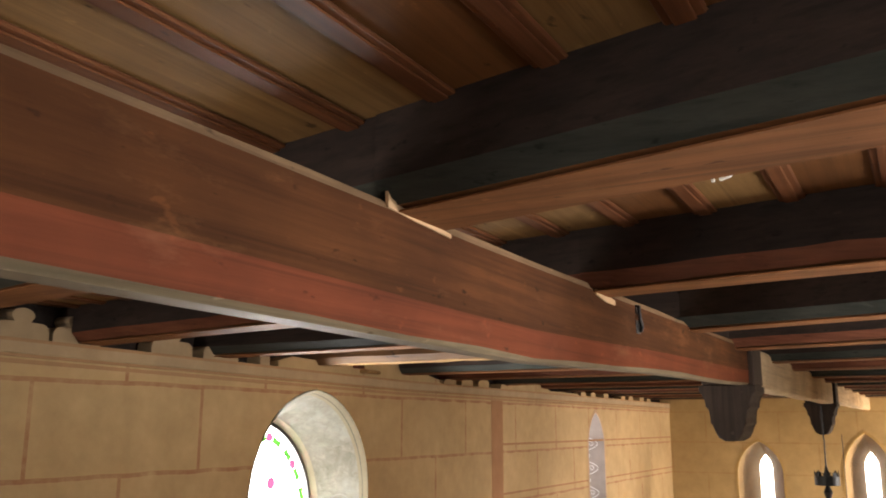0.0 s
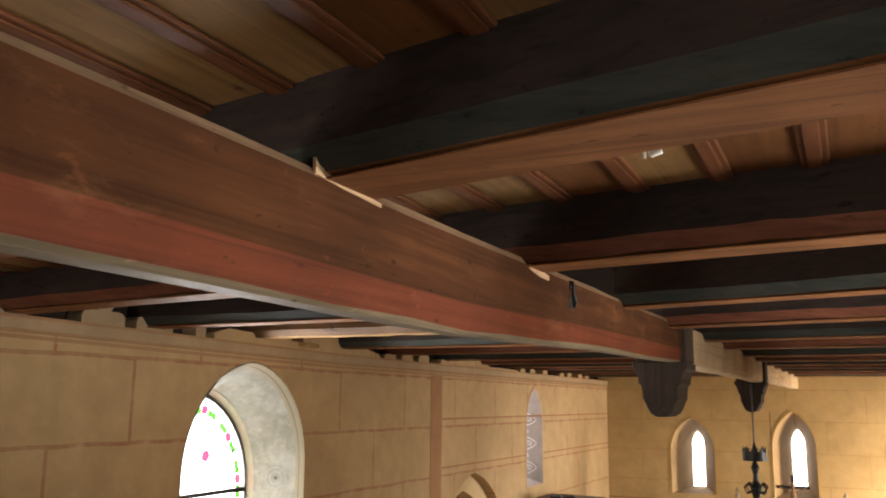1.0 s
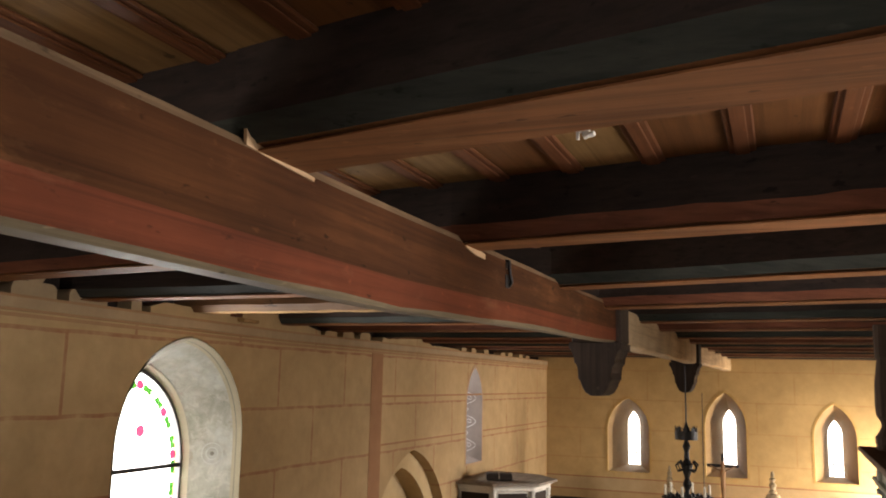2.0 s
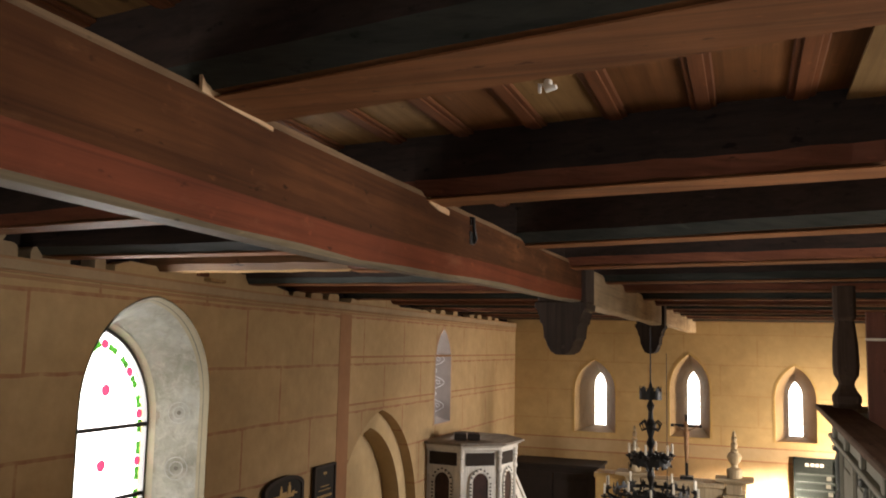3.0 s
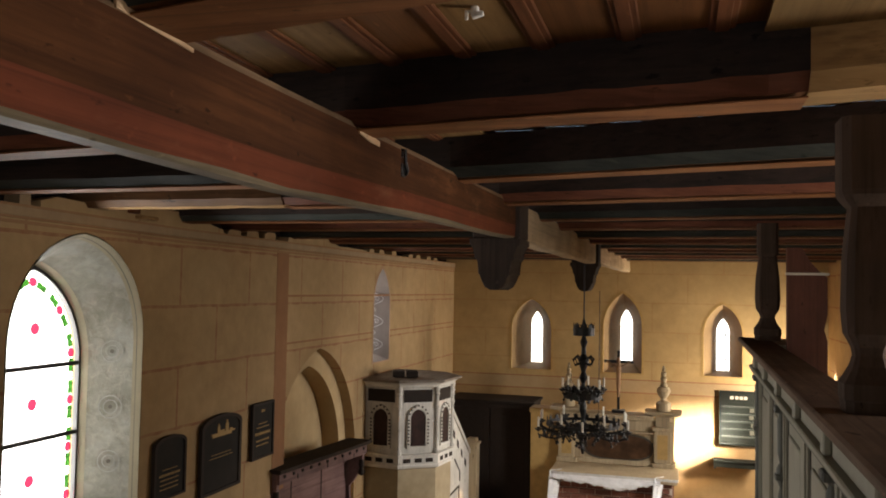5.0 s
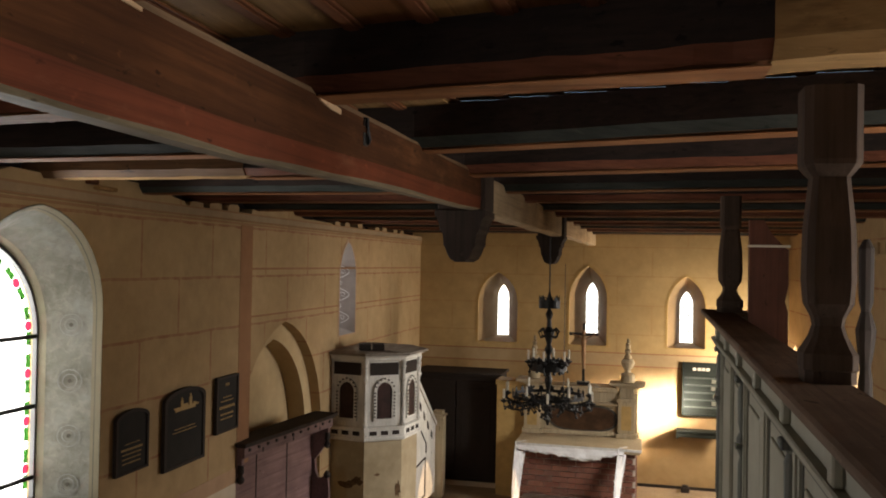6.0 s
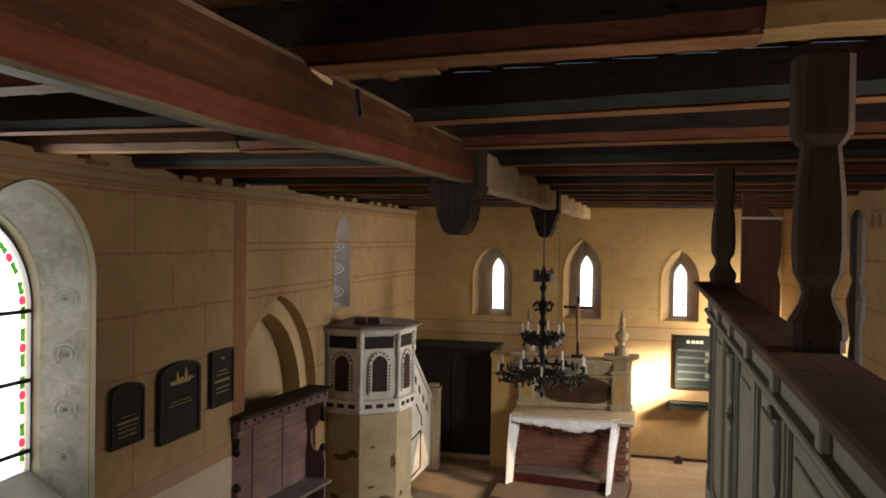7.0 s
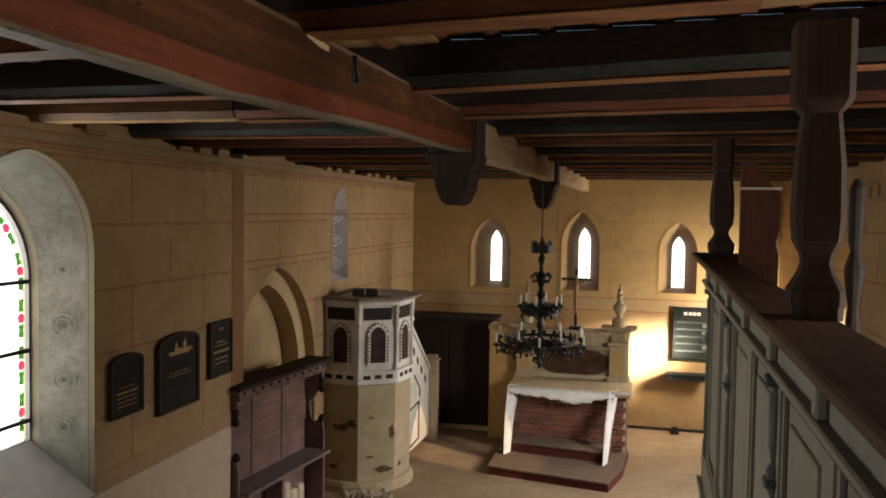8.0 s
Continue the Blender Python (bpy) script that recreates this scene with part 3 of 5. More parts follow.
def ring(bm, o, i, to3, d0, d1):
    """A flat frame between two loops of the same count."""
    n = len(o)
    vs = [[bm.verts.new(to3(u, v, d)) for u, v in l] for l, d in ((o, d0), (i, d0), (i, d1), (o, d1))]
    for a, b in ((0, 1), (1, 2), (2, 3), (3, 0)):
        for k in range(n):
            bm.faces.new((vs[a][k], vs[a][(k + 1) % n], vs[b][(k + 1) % n], vs[b][k]))
    return bm


def splay(bm, o, i, to3, d0, d1, lift):
    """A thin lining on a splayed reveal."""
    n = len(o)
    a = [bm.verts.new(to3(u, v, d0 - lift)) for u, v in o]
    cu = sum(u for u, v in i) / n
    cv = sum(v for u, v in i) / n
    b = [bm.verts.new(to3(u + (cu - u) * 0.012, v + (cv - v) * 0.006, d1)) for u, v in i]
    for k in range(n):
        bm.faces.new((a[k], a[(k + 1) % n], b[(k + 1) % n], b[k]))
    return bm


north_window()


def small_window(name, outer, inner, to3, depth, label, lining=None):
    w = tagged(new(name), label, "window", "", "structure")
    c, half, z0, zs, zt = inner
    pane("pane", pointed(*inner), to3, depth - 0.03, CLEAR, w)
    bm = bmesh.new()
    for k in range(1, 9):
        z = z0 + (zt - z0) * k / 9
        prism(bm, [(c - half, z), (c + half, z), (c + half, z + 0.008), (c - half, z + 0.008)], to3, depth - 0.045, depth - 0.032)
    for s in (-0.45, 0.45):
        prism(bm, [(c + s * half - 0.004, z0), (c + s * half + 0.004, z0), (c + s * half + 0.004, zs), (c + s * half - 0.004, zs)], to3, depth - 0.045, depth - 0.032)
    part("lead_came", bm, LEAD, w)
    bm = bmesh.new()
    ring(bm, pointed(outer[0], outer[1] + 0.035, outer[2] - 0.02, outer[3], outer[4] + 0.045), pointed(*outer), to3, -0.006, 0.004)
    part("painted_surround", bm, lining or BORDER, w)


for k, (a, b) in enumerate(zip(EAST, EAST_GLASS)):
    small_window("window_%d" % (k + 2), a, b, on_east, 0.6, "narrow lancet window deep in the ochre east wall", OCHRE_PAINT)
    win = bpy.data.objects["window_%d" % (k + 2)]
    # Lining whose brown puts the shade of the recess into its colour.
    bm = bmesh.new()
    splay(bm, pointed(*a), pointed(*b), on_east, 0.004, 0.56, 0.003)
    part("reveal", bm, REVEAL, win, "splayed reveal, browned to put its shade into the colour")
    for q in range(6):
        z = b[2] + 0.06 + (b[4] - b[2] - 0.2) * q / 5
        for u in (-0.045, 0.04):
            out = [(b[0] + u + 0.012 * math.cos(t), z + 0.030 * math.sin(t)) for t in np.linspace(0, 2 * math.pi, 10, endpoint=False)]
            bm = prism(bmesh.new(), out, on_east, 0.545, 0.555)
            part("lead_ornament", bm, LEAD, win)
small_window("window_5", (5.55, 0.33, 2.80, 3.60, 4.10), (5.55, 0.16, 2.95, 3.60, 3.95), on_left, 0.5, "narrow lancet window with pale reveal")
reveal = tagged(new("lancet_reveal"), "pale lavender reveal with painted scrolls", "window", "", "structure")
bm = bmesh.new()
splay(bm, pointed(5.55, 0.33, 2.80, 3.60, 4.10), pointed(5.55, 0.16, 2.95, 3.60, 3.95), on_left, 0.002, 0.46, 0.003)
part("lining", bm, LAVENDER, reveal)


def arch_half(half, zs, zt, z):
    """Half the width of a pointed opening at a height."""
    h = zt - zs
    r = (half * half + h * h) / (2 * half)
    return half - r + math.sqrt(max(0.0, r * r - max(0.0, z - zs) ** 2))


def on_reveal(t, z):
    """A place on the far reveal of the lancet: t runs from the room to the glass."""
    yo, yi = arch_half(0.33, 3.60, 4.10, z), arch_half(0.16, 3.60, 3.95, min(z, 3.94))
    return (XL - 0.46 * t, 5.55 + yo + (yi - yo) * t - 0.010, z)


for k in range(6):
    z = 2.93 + 0.165 * k
    sgn = 1 if k % 2 else -1
    bm = tube(bmesh.new(), [on_reveal(0.42 + sgn * 0.24 * math.sin(a), z + 0.165 * a / 3.14) for a in np.linspace(0, 3.14, 14)], 0.0045, 5)
    tube(bm, [on_reveal(0.42 + sgn * 0.05 + 0.10 * math.cos(a) * (1 - a / 9), z + 0.08 + 0.04 * math.sin(a) * (1 - a / 9)) for a in np.linspace(0, 7, 16)], 0.004, 5)
    part("painted_scroll", bm, SCROLL, reveal)
for k, a in enumerate(SOUTH):
    small_window("window_%d" % (k + 6), (a[0], a[1] + 0.1, *a[2:]), (a[0], a[1] - 0.08, *a[2:]), on_right, 0.5, "pointed south window")


# ---- ceiling and timbers ----
def ceiling():
    bm = bmesh.new()
    n = 28
    x0 = -3.915
    for k in range(n):
        xa = x0 + 0.245 * k
        mat = 0 if xa < -0.6 or k % 5 == 0 else 1
        # one bay of boards between two bent joists lies a board's thickness higher
        y4, y5 = -3.18 - 0.165 * (xa + 0.62), -1.89 - 0.25 * (xa + 0.62)
        runs = [(YW, YE, 0.0)] if xa < -0.7 else [(YW, y4, 0.0), (y4 + 0.002, y5 - 0.002, 0.03), (y5, YE, 0.0)]
        for ya, yb, up in runs:
            z = ZC + up
            box(bm, xa + 0.002, xa + 0.243, ya, yb, z, z + 0.03, mat=mat)
            box(bm, xa - 0.036, xa + 0.036, ya, yb, z - 0.010, z - 0.0005, 0.004, mat=2)
            box(bm, xa - 0.019, xa + 0.019, ya, yb, z - 0.0155, z - 0.0105, 0.002, mat=2)
    box(bm, 0.60, 1.7, -4.35, -3.30, ZC - 0.03, ZC - 0.023, mat=3)
    return tagged(link("ceiling", bm, [BOARD, BOARD_RED, BATTEN, PINE_BOARD]), "painted brown board ceiling with cover strips", "", "", "structure")


ceiling()
JOISTS = [-8.2, -6.9, -5.62, -4.36, -3.20, -2.06, -0.74, 0.33, 1.32, 2.6, 3.6, 4.6, 5.6, 6.6, 7.7, 8.8]
SLOPES = [-.1, -.1, -.12, -.165, -.14, -.13, -.12, -.09, -.07, -.05, -.04, -.03, -.02, -.01, 0, 0]


def joist_mesh(bm, x0, x1, w, slope, seed, dy=0.0):
    """A hewn joist with chamfered lower edges, a little uneven along its length."""
    rnd = random.Random(seed)
    ch = 0.045
    prof = [(-w / 2, ZC), (-w / 2, ZJ + ch), (-w / 2 + ch, ZJ), (w / 2 - ch, ZJ), (w / 2, ZJ + ch), (w / 2, ZC)]
    mats = [0, 1, 2, 1, 0, 0]
    rows, n = [], 14
    for k in range(n + 1):
        x = x0 + (x1 - x0) * k / n
        j, dz = rnd.uniform(-.004, .004), rnd.uniform(-.003, .005)
        rows.append([bm.verts.new((x, dy + slope * (x + 0.5) + y + j, z + (dz if z < ZC else 0))) for y, z in prof])
    for a, b in zip(rows, rows[1:]):
        for k in range(len(prof)):
            q = (k + 1) % len(prof)
            bm.faces.new((a[k], a[q], b[q], b[k])).material_index = mats[k]
    bm.faces.new(rows[0][::-1])
    bm.faces.new(rows[-1])
    return bm


def soffit_mesh(x0, x1, w, slope, dy=0.0):
    """The painted under face of a joist, a thin skin along it."""
    h = w / 2 - 0.048
    out = [(x0, slope * (x0 + 0.5) - h), (x1, slope * (x1 + 0.5) - h), (x1, slope * (x1 + 0.5) + h), (x0, slope * (x0 + 0.5) + h)]
    return prism(bmesh.new(), out, lambda u, v, d: (u, v + dy, d), ZJ - 0.011, ZJ - 0.007)


# joists that bend a little where they cross the girder: slope north of it, line and slope south of it, width
BENT = {3: (-0.165, -4.365, -0.215, 0.29), 4: (-0.145, -3.18, -0.165, 0.25), 5: (-0.05, -1.89, -0.25, 0.24), 6: (-0.043, -0.76, -0.19, 0.25), 7: (-0.026, 0.47, -0.15, 0.24), 8: (-0.02, 1.43, -0.08, 0.24)}
for k, (jy, sl) in enumerate(zip(JOISTS, SLOPES)):
    j = thing("ceiling_joist", "dark brown ceiling joist with grey-green chamfers" if k != 4 else "dark brown ceiling joist spliced with new pale pine", "ceiling joist", "ceiling joists", (0, jy, 0))
    xa, xb = XL - 0.3, XR + 0.2
    skin = [JOIST_SIDE, JOIST_GREEN if k % 2 else JOIST_RED, JOIST_BOTTOM]
    if k not in BENT:
        runs = [(xa, xb, 0.0, sl)]
        wide = 0.24
    else:
        sn, ys, ss, wide = BENT[k]
        runs = [(xa, -0.66, ys - jy - 0.16 * (ss - sn), sn), (-0.66, xb, ys - jy, ss)]
    for q, (x0, x1, dy, slope) in enumerate(runs):
        if k == 4 and q == 1:
            part("repair_splice", joist_mesh(bmesh.new(), 0.71, x1, wide + 0.01, slope, 77, dy), [PINE, PINE, PINE], j, "new pale pine splice")
            x1 = 0.71
        if k == 6 and q == 0:
            # Sides in a darker pine for their shade; the lit underside stays pale.
            part("repair_splice", joist_mesh(bmesh.new(), x0, -2.12, wide + 0.01, slope, 78, dy), [SHADED_PINE, SHADED_PINE, PINE], j, "pale pine splice")
            part("end_block", boxes((XL - 0.02, XL + 0.05, -0.24 - jy, -0.14 - jy, 4.37, 4.515), bevel=0.008), BATTEN, j, "rough brown block at the wall")
            part("wedge", boxes((XL - 0.02, XL + 0.06, -0.14 - jy, 0.08 - jy, 4.335, 4.362), bevel=0.006), PINE, j)
            x0 = -2.12
        part("timber", joist_mesh(bmesh.new(), x0, x1, wide, slope, k + 40 * q, dy), skin, j)
        part("painted_soffit", soffit_mesh(x0, x1, wide, slope, dy), JOIST_BOTTOM, j, "orange-brown painted under face")


def beam_line(y):
    """The beam's right face, which runs a little askew."""
    return BEAM_X + max(0.0, y + 0.5) * 0.016


def girder(name_mats, y0, y1, zlo, label, seed, wide=0.10):
    g = thing("girder", label, "beam", "girders")
    rnd = random.Random(seed)
    bm = bmesh.new()
    rows, n = [], 26
    for k in range(n + 1):
        y = y0 + (y1 - y0) * k / n
        x = beam_line(y)
        e = [rnd.uniform(-.004, .004) for _ in range(4)]
        lo = zlo + 0.004 * math.sin(k * 0.7) + 0.022 * min(max(0.0, y + 3.7), 3.4)
        top = ZJ + 0.008 + 0.009 * min(max(0.0, y + 4.0), 4.0)
        prof = [(x - 0.012 + e[0], top + e[1] * 0.5), (x + e[2] * 0.5, top - 0.02), (x + 0.003, lo + 0.085), (x, lo + 0.012 + e[3]), (x - 0.014, lo), (x - 0.06, lo - 0.002), (x - wide, lo), (x - wide, top)]
        rows.append([bm.verts.new((u, y, z)) for u, z in prof])
    mats = [3, 0, 1, 2, 2, 0, 0, 0]
    for a, b in zip(rows, rows[1:]):
        for k in range(8):
            bm.faces.new((a[k], a[(k + 1) % 8], b[(k + 1) % 8], b[k])).material_index = mats[k]
    bm.faces.new(rows[0])
    bm.faces.new(rows[-1][::-1])
    part("timber", bm, name_mats, g)
    return g


g1 = girder([REDBROWN, REDPAINT, GREYEDGE, WORNEDGE], YW, -0.43, 4.10, "red-brown painted girder under the joists", 5, 0.066)
for ya, yb, lo, up in ((-4.475, -4.21, 0.018, 0.012), (-3.215, -3.02, 0.034, -0.004)):
    bm = prism(bmesh.new(), [(ya, ZJ + up + 0.012), (ya + 0.012, ZJ + up), (ya + 0.05, ZJ + up * 0.2), (yb, ZJ - 0.014), (yb, ZJ - 0.014 - lo * 0.5), (ya + 0.1, ZJ - lo * 0.9), (ya + 0.002, ZJ - lo * 0.5)],
               lambda u, v, d: (BEAM_X + d, u, v), -0.003, 0.0045)
    part("splinter", bm, FRESHWOOD, g1, "bare pale wood where the edge broke away")
bm = bmesh.new()
tube(bm, [(BEAM_X - 0.01, -2.76, 4.365), (BEAM_X + 0.012, -2.76, 4.363), (BEAM_X + 0.014, -2.757, 4.315), (BEAM_X + 0.018, -2.745, 4.285), (BEAM_X + 0.008, -2.735, 4.272)], 0.007, 8)
box(bm, BEAM_X - 0.004, BEAM_X + 0.006, -2.775, -2.725, 4.262, 4.312, 0.003)
box(bm, BEAM_X - 0.004, BEAM_X + 0.005, -2.768, -2.748, 4.335, 4.36, 0.002)
part("iron_hook", bm, BLACK, g1, "black iron hook")
g2 = girder([PINE_Y, PINE_Y, PINE_Y, PINE_Y], -0.15, 4.16, 4.085, "pale unpainted girder under the joists", 9, 0.12)
g3 = girder([PINE_Y, PINE_Y, PINE_Y, PINE_Y], 4.45, YE + 0.1, 4.105, "pale unpainted girder end running into the east wall", 11, 0.12)


def hanging_post(y, label):
    """The lower end of a king post that clasps the girder, carved below it."""
    x = beam_line(y)
    p = thing("hanging_post", label, "post", "hanging posts", (x - 0.13, y, 0))
    part("shaft", boxes((-0.15, 0.16, -0.02, 0.30, 4.17, 4.5), bevel=0.008), DARKWOOD, p)
    half = [(0.15, 4.17), (0.165, 4.165), (0.165, 4.13), (0.14, 4.11), (0.125, 4.07), (0.13, 4.04), (0.105, 4.02), (0.10, 3.98), (0.105, 3.94), (0.085, 3.925), (0.08, 3.89), (0.06, 3.855), (0.025, 3.835)]
    out = half + [(-u, v) for u, v in half[::-1]]
    bm = prism(bmesh.new(), out, lambda u, v, d: (u, d, v), -0.04, 0.32)
    bmesh.ops.bevel(bm, geom=[e for e in bm.edges if abs(e.verts[0].co.y - e.verts[1].co.y) < 0.01], offset=0.006, segments=1, affect="EDGES")
    part("pendant", bm, DARKWOOD, p)


hanging_post(-0.44, "black-brown carved hanging post strapped to the girder")
hanging_post(4.15, "black-brown carved hanging post above the chandelier")


# ---- gallery on the south side ----
PY0, PY1, PXS = -8.8, 1.12, 0.0135


def gallery():
    g = thing("gallery_parapet", "grey painted panelled gallery parapet with a dusty brown cap", "parapet")
    g.matrix_basis = Matrix.Translation((0.921, 0, 0)) @ Euler((0, 0, -math.atan(PXS))).to_matrix().to_4x4()
    part("cap", boxes((-0.11, 0.11, PY0, PY1 + 0.14, 3.465, 3.50), (-0.085, 0.095, PY0, PY1 + 0.1, 3.435, 3.465), bevel=0.008), CAPWOOD, g)
    part("frieze_board", boxes((0.0, 0.09, PY0, PY1, 3.30, 3.435)), PARAPET, g)
    part("moulding", boxes((-0.035, 0.09, PY0, PY1 + 0.03, 3.272, 3.30), bevel=0.006), PARAPET, g)
    # Dark strip: the shadow line below the moulding, put in as colour.
    part("painted_shadow_line", boxes((-0.018, 0.09, PY0, PY1 + 0.02, 3.25, 3.272)), PARAPET_DARK, g)
    part("back_board", boxes((0.03, 0.09, PY0, PY1, 1.85, 3.25)), PARAPET, g)
    part("bottom_rail", boxes((0.0, 0.09, PY0, PY1, 1.75, 1.98), (-0.03, 0.1, PY0, PY1 + 0.02, 1.70, 1.75), bevel=0.006), PARAPET, g)
    y = 0.77
    bay = 0.86
    k = 0
    while y > PY0 + bay:
        part("stile", boxes((0.008, 0.03, y - 0.07, y + 0.07, 1.98, 3.25)), PARAPET, g)
        part("bracket", boxes((-0.03, 0.0, y - 0.032, y + 0.032, 3.302, 3.42), bevel=0.006), PARAPET, g)
        prof = [(0.008, 1.98), (0.02, 2.02), (0.022, 2.12), (0.012, 2.16), (0.02, 2.2), (0.017, 2.78), (0.01, 2.82), (0.026, 2.86), (0.026, 2.92), (0.01, 2.95), (0.02, 3.0), (0.022, 3.17), (0.012, 3.2), (0.026, 3.23), (0.026, 3.249)]
        if k % 2 == 0:
            part("half_column", lathe(bmesh.new(), prof, 10, Matrix.Translation((0.004, y, 0))), COLUMN, g, "dark grey turned half-column")
            part("capital", boxes((-0.034, 0.02, y - 0.045, y + 0.045, 3.215, 3.25), bevel=0.006), COLUMN, g)
            part("collar", boxes((-0.03, 0.02, y - 0.04, y + 0.04, 2.86, 2.89), bevel=0.006), COLUMN, g)
        ya, yb = y - bay + 0.07, y - 0.07
        bm = bmesh.new()
        ring(bm, [(ya, 1.98), (yb, 1.98), (yb, 3.25), (ya, 3.25)], [(ya + 0.035, 2.02), (yb - 0.035, 2.02), (yb - 0.035, 3.21), (ya + 0.035, 3.21)], lambda u, v, d: (0.03 - d, u, v), 0.0, 0.014)
        part("panel_moulding", bm, PARAPET, g)
        # Thin dark line around the panel, slightly proud of the board.
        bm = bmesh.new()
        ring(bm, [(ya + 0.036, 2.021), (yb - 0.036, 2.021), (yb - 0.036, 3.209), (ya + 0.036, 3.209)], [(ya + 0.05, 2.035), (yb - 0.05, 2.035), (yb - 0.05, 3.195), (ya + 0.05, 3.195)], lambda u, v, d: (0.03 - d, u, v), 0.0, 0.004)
        part("dark_panel_line", bm, PARAPET_DARK, g)
        bm = bmesh.new()
        box(bm, 0.02, 0.031, ya + 0.11, yb - 0.11, 2.1, 3.13, 0.009)
        part("raised_panel", bm, PARAPET, g)
        y -= bay
        k += 1
    part("end_panel", boxes((0.09, 0.36, PY1 - 0.09, PY1 - 0.03, 1.85, 3.466)), PARAPET, g)
    part("end_cap", boxes((0.11, 0.38, PY1 - 0.16, PY1 + 0.1, 3.465, 3.50), bevel=0.008), CAPWOOD, g)


gallery()
# Planks lightened so this hidden floor reflects light up to the joists.
structure("gallery_floor", boxes((1.02, XR, PY0, 1.06, 2.35, 2.45)), BOUNCE_WOOD, "pale plank floor of the gallery, lightened to bounce light upwards")


def gallery_post(place, belly, top, label):
    p = thing("gallery_post", label, "post", "gallery posts", place)
    b, t = belly, top
    hs = [(b * 1.02, 3.50), (b * 1.02, 3.535), (b * 1.08, 3.54), (b * 1.08, 3.585), (b * 0.95, 3.60), (b * 0.7, 3.635), (b * 0.58, 3.665), (b * 0.64, 3.69), (b * 0.92, 3.73), (b, 3.80), (b * 0.95, 3.95), (b * 0.8, 4.06), (b * 0.74, 4.10), (t * 0.8, 4.115), (t * 0.97, 4.135), (t, 4.15), (t, 4.364)]
    bm = bmesh.new()
    rings = []
    for h, z in hs:
        c = h * 0.72
        pts = [(h, -c), (h, c), (c, h), (-c, h), (-h, c), (-h, -c), (-c, -h), (c, -h)]
        rings.append([bm.verts.new((u, v, z)) for u, v in pts])
    for a, b in zip(rings, rings[1:]):
        for q in range(8):
            bm.faces.new((a[q], a[(q + 1) % 8], b[(q + 1) % 8], b[q]))
    bm.faces.new(rings[0][::-1])
    bm.faces.new(rings[-1])
    part("shaft", bm, POSTWOOD, p)


gallery_post((0.925, -3.07, 0), 0.069, 0.08, "dark carved timber post from parapet to joists")
gallery_post((1.012, 0.90, 0), 0.084, 0.072, "dark carved timber post at the parapet end")


def pew_end(x, y, zt, w, label):
    p = thing("pew_end", label, "pew end", "gallery pews", (x, y, 0))
    out = [(-w / 2, 2.45), (w / 2, 2.45), (w / 2, 3.55), (w * 0.42, 3.62), (w * 0.5, 3.72), (w * 0.5, 3.95), (w * 0.3, 3.99), (w * 0.05, 4.06), (-w * 0.12, zt), (-w / 2, zt)]
    part("board", prism(bmesh.new(), out, lambda u, v, d: (u, d, v), 0.0, 0.045), wood_pew, p)
    part("ledge", boxes((-w / 2 - 0.01, w / 2 + 0.01, -0.015, 0.0, 3.965, 3.98)), PAPER, p, "thin pale ledge")


wood_pew = wood("red_brown_pew", (0.07, 0.027, 0.018), (0.12, 0.048, 0.03), "z", 0.5)
pew_end(1.165, 0.0, 4.14, 0.24, "dark red-brown pew end with a curved top")


def pew_post(x, y):
    p = thing("pew_post", "dark slender pew post standing in the gallery", "post", "gallery pews", (x, y, 0))
    prof = [(0.03, 2.45), (0.03, 3.36), (0.022, 3.42), (0.034, 3.5), (0.042, 3.58), (0.02, 3.66), (0.03, 3.70), (0.032, 3.92), (0.012, 3.96)]
    part("shaft", lathe(bmesh.new(), prof, 10), DARKPANEL, p)


pew_post(1.30, -1.9)
south_battlement = tagged(new("south_battlement"), "plaster battlements along the top of the south wall", "frieze", "", "structure")
for k in range(26):
    y = 0.2 + 0.3 * k
    part("merlon", boxes((XR - 0.03, XR, y, y + 0.17, 4.0, 4.12), bevel=0.006), OCHRE, south_battlement)
part("ledge", boxes((XR - 0.04, XR, -0.2, 8.2, 3.95, 4.0), bevel=0.006), OCHRE, south_battlement)


# ---- small fitting on the ceiling ----
lamp_holder = thing("lamp_holder", "small white porcelain lamp holder on the ceiling", "lamp holder", "", (-0.112, -3.76, ZC))
lamp_holder.scale = (0.7, 0.7, 0.7)
part("base", lathe(bmesh.new(), [(0.014, -0.034), (0.016, -0.03), (0.016, -0.006), (0.012, 0.0)], 12), PORCELAIN, lamp_holder)
part("socket", lathe(bmesh.new(), [(0.008, -0.022), (0.0105, -0.02), (0.0105, 0.018), (0.007, 0.022)], 12, Matrix.Translation((0.014, -0.012, -0.036)) @ Euler((0, radians(75), 0)).to_matrix().to_4x4()), PORCELAIN, lamp_holder)
part("bracket", boxes((-0.036, -0.024, -0.008, 0.004, -0.048, -0.012), (-0.03, 0.0, -0.005, 0.003, -0.022, -0.012), bevel=0.002), PORCELAIN, lamp_holder)


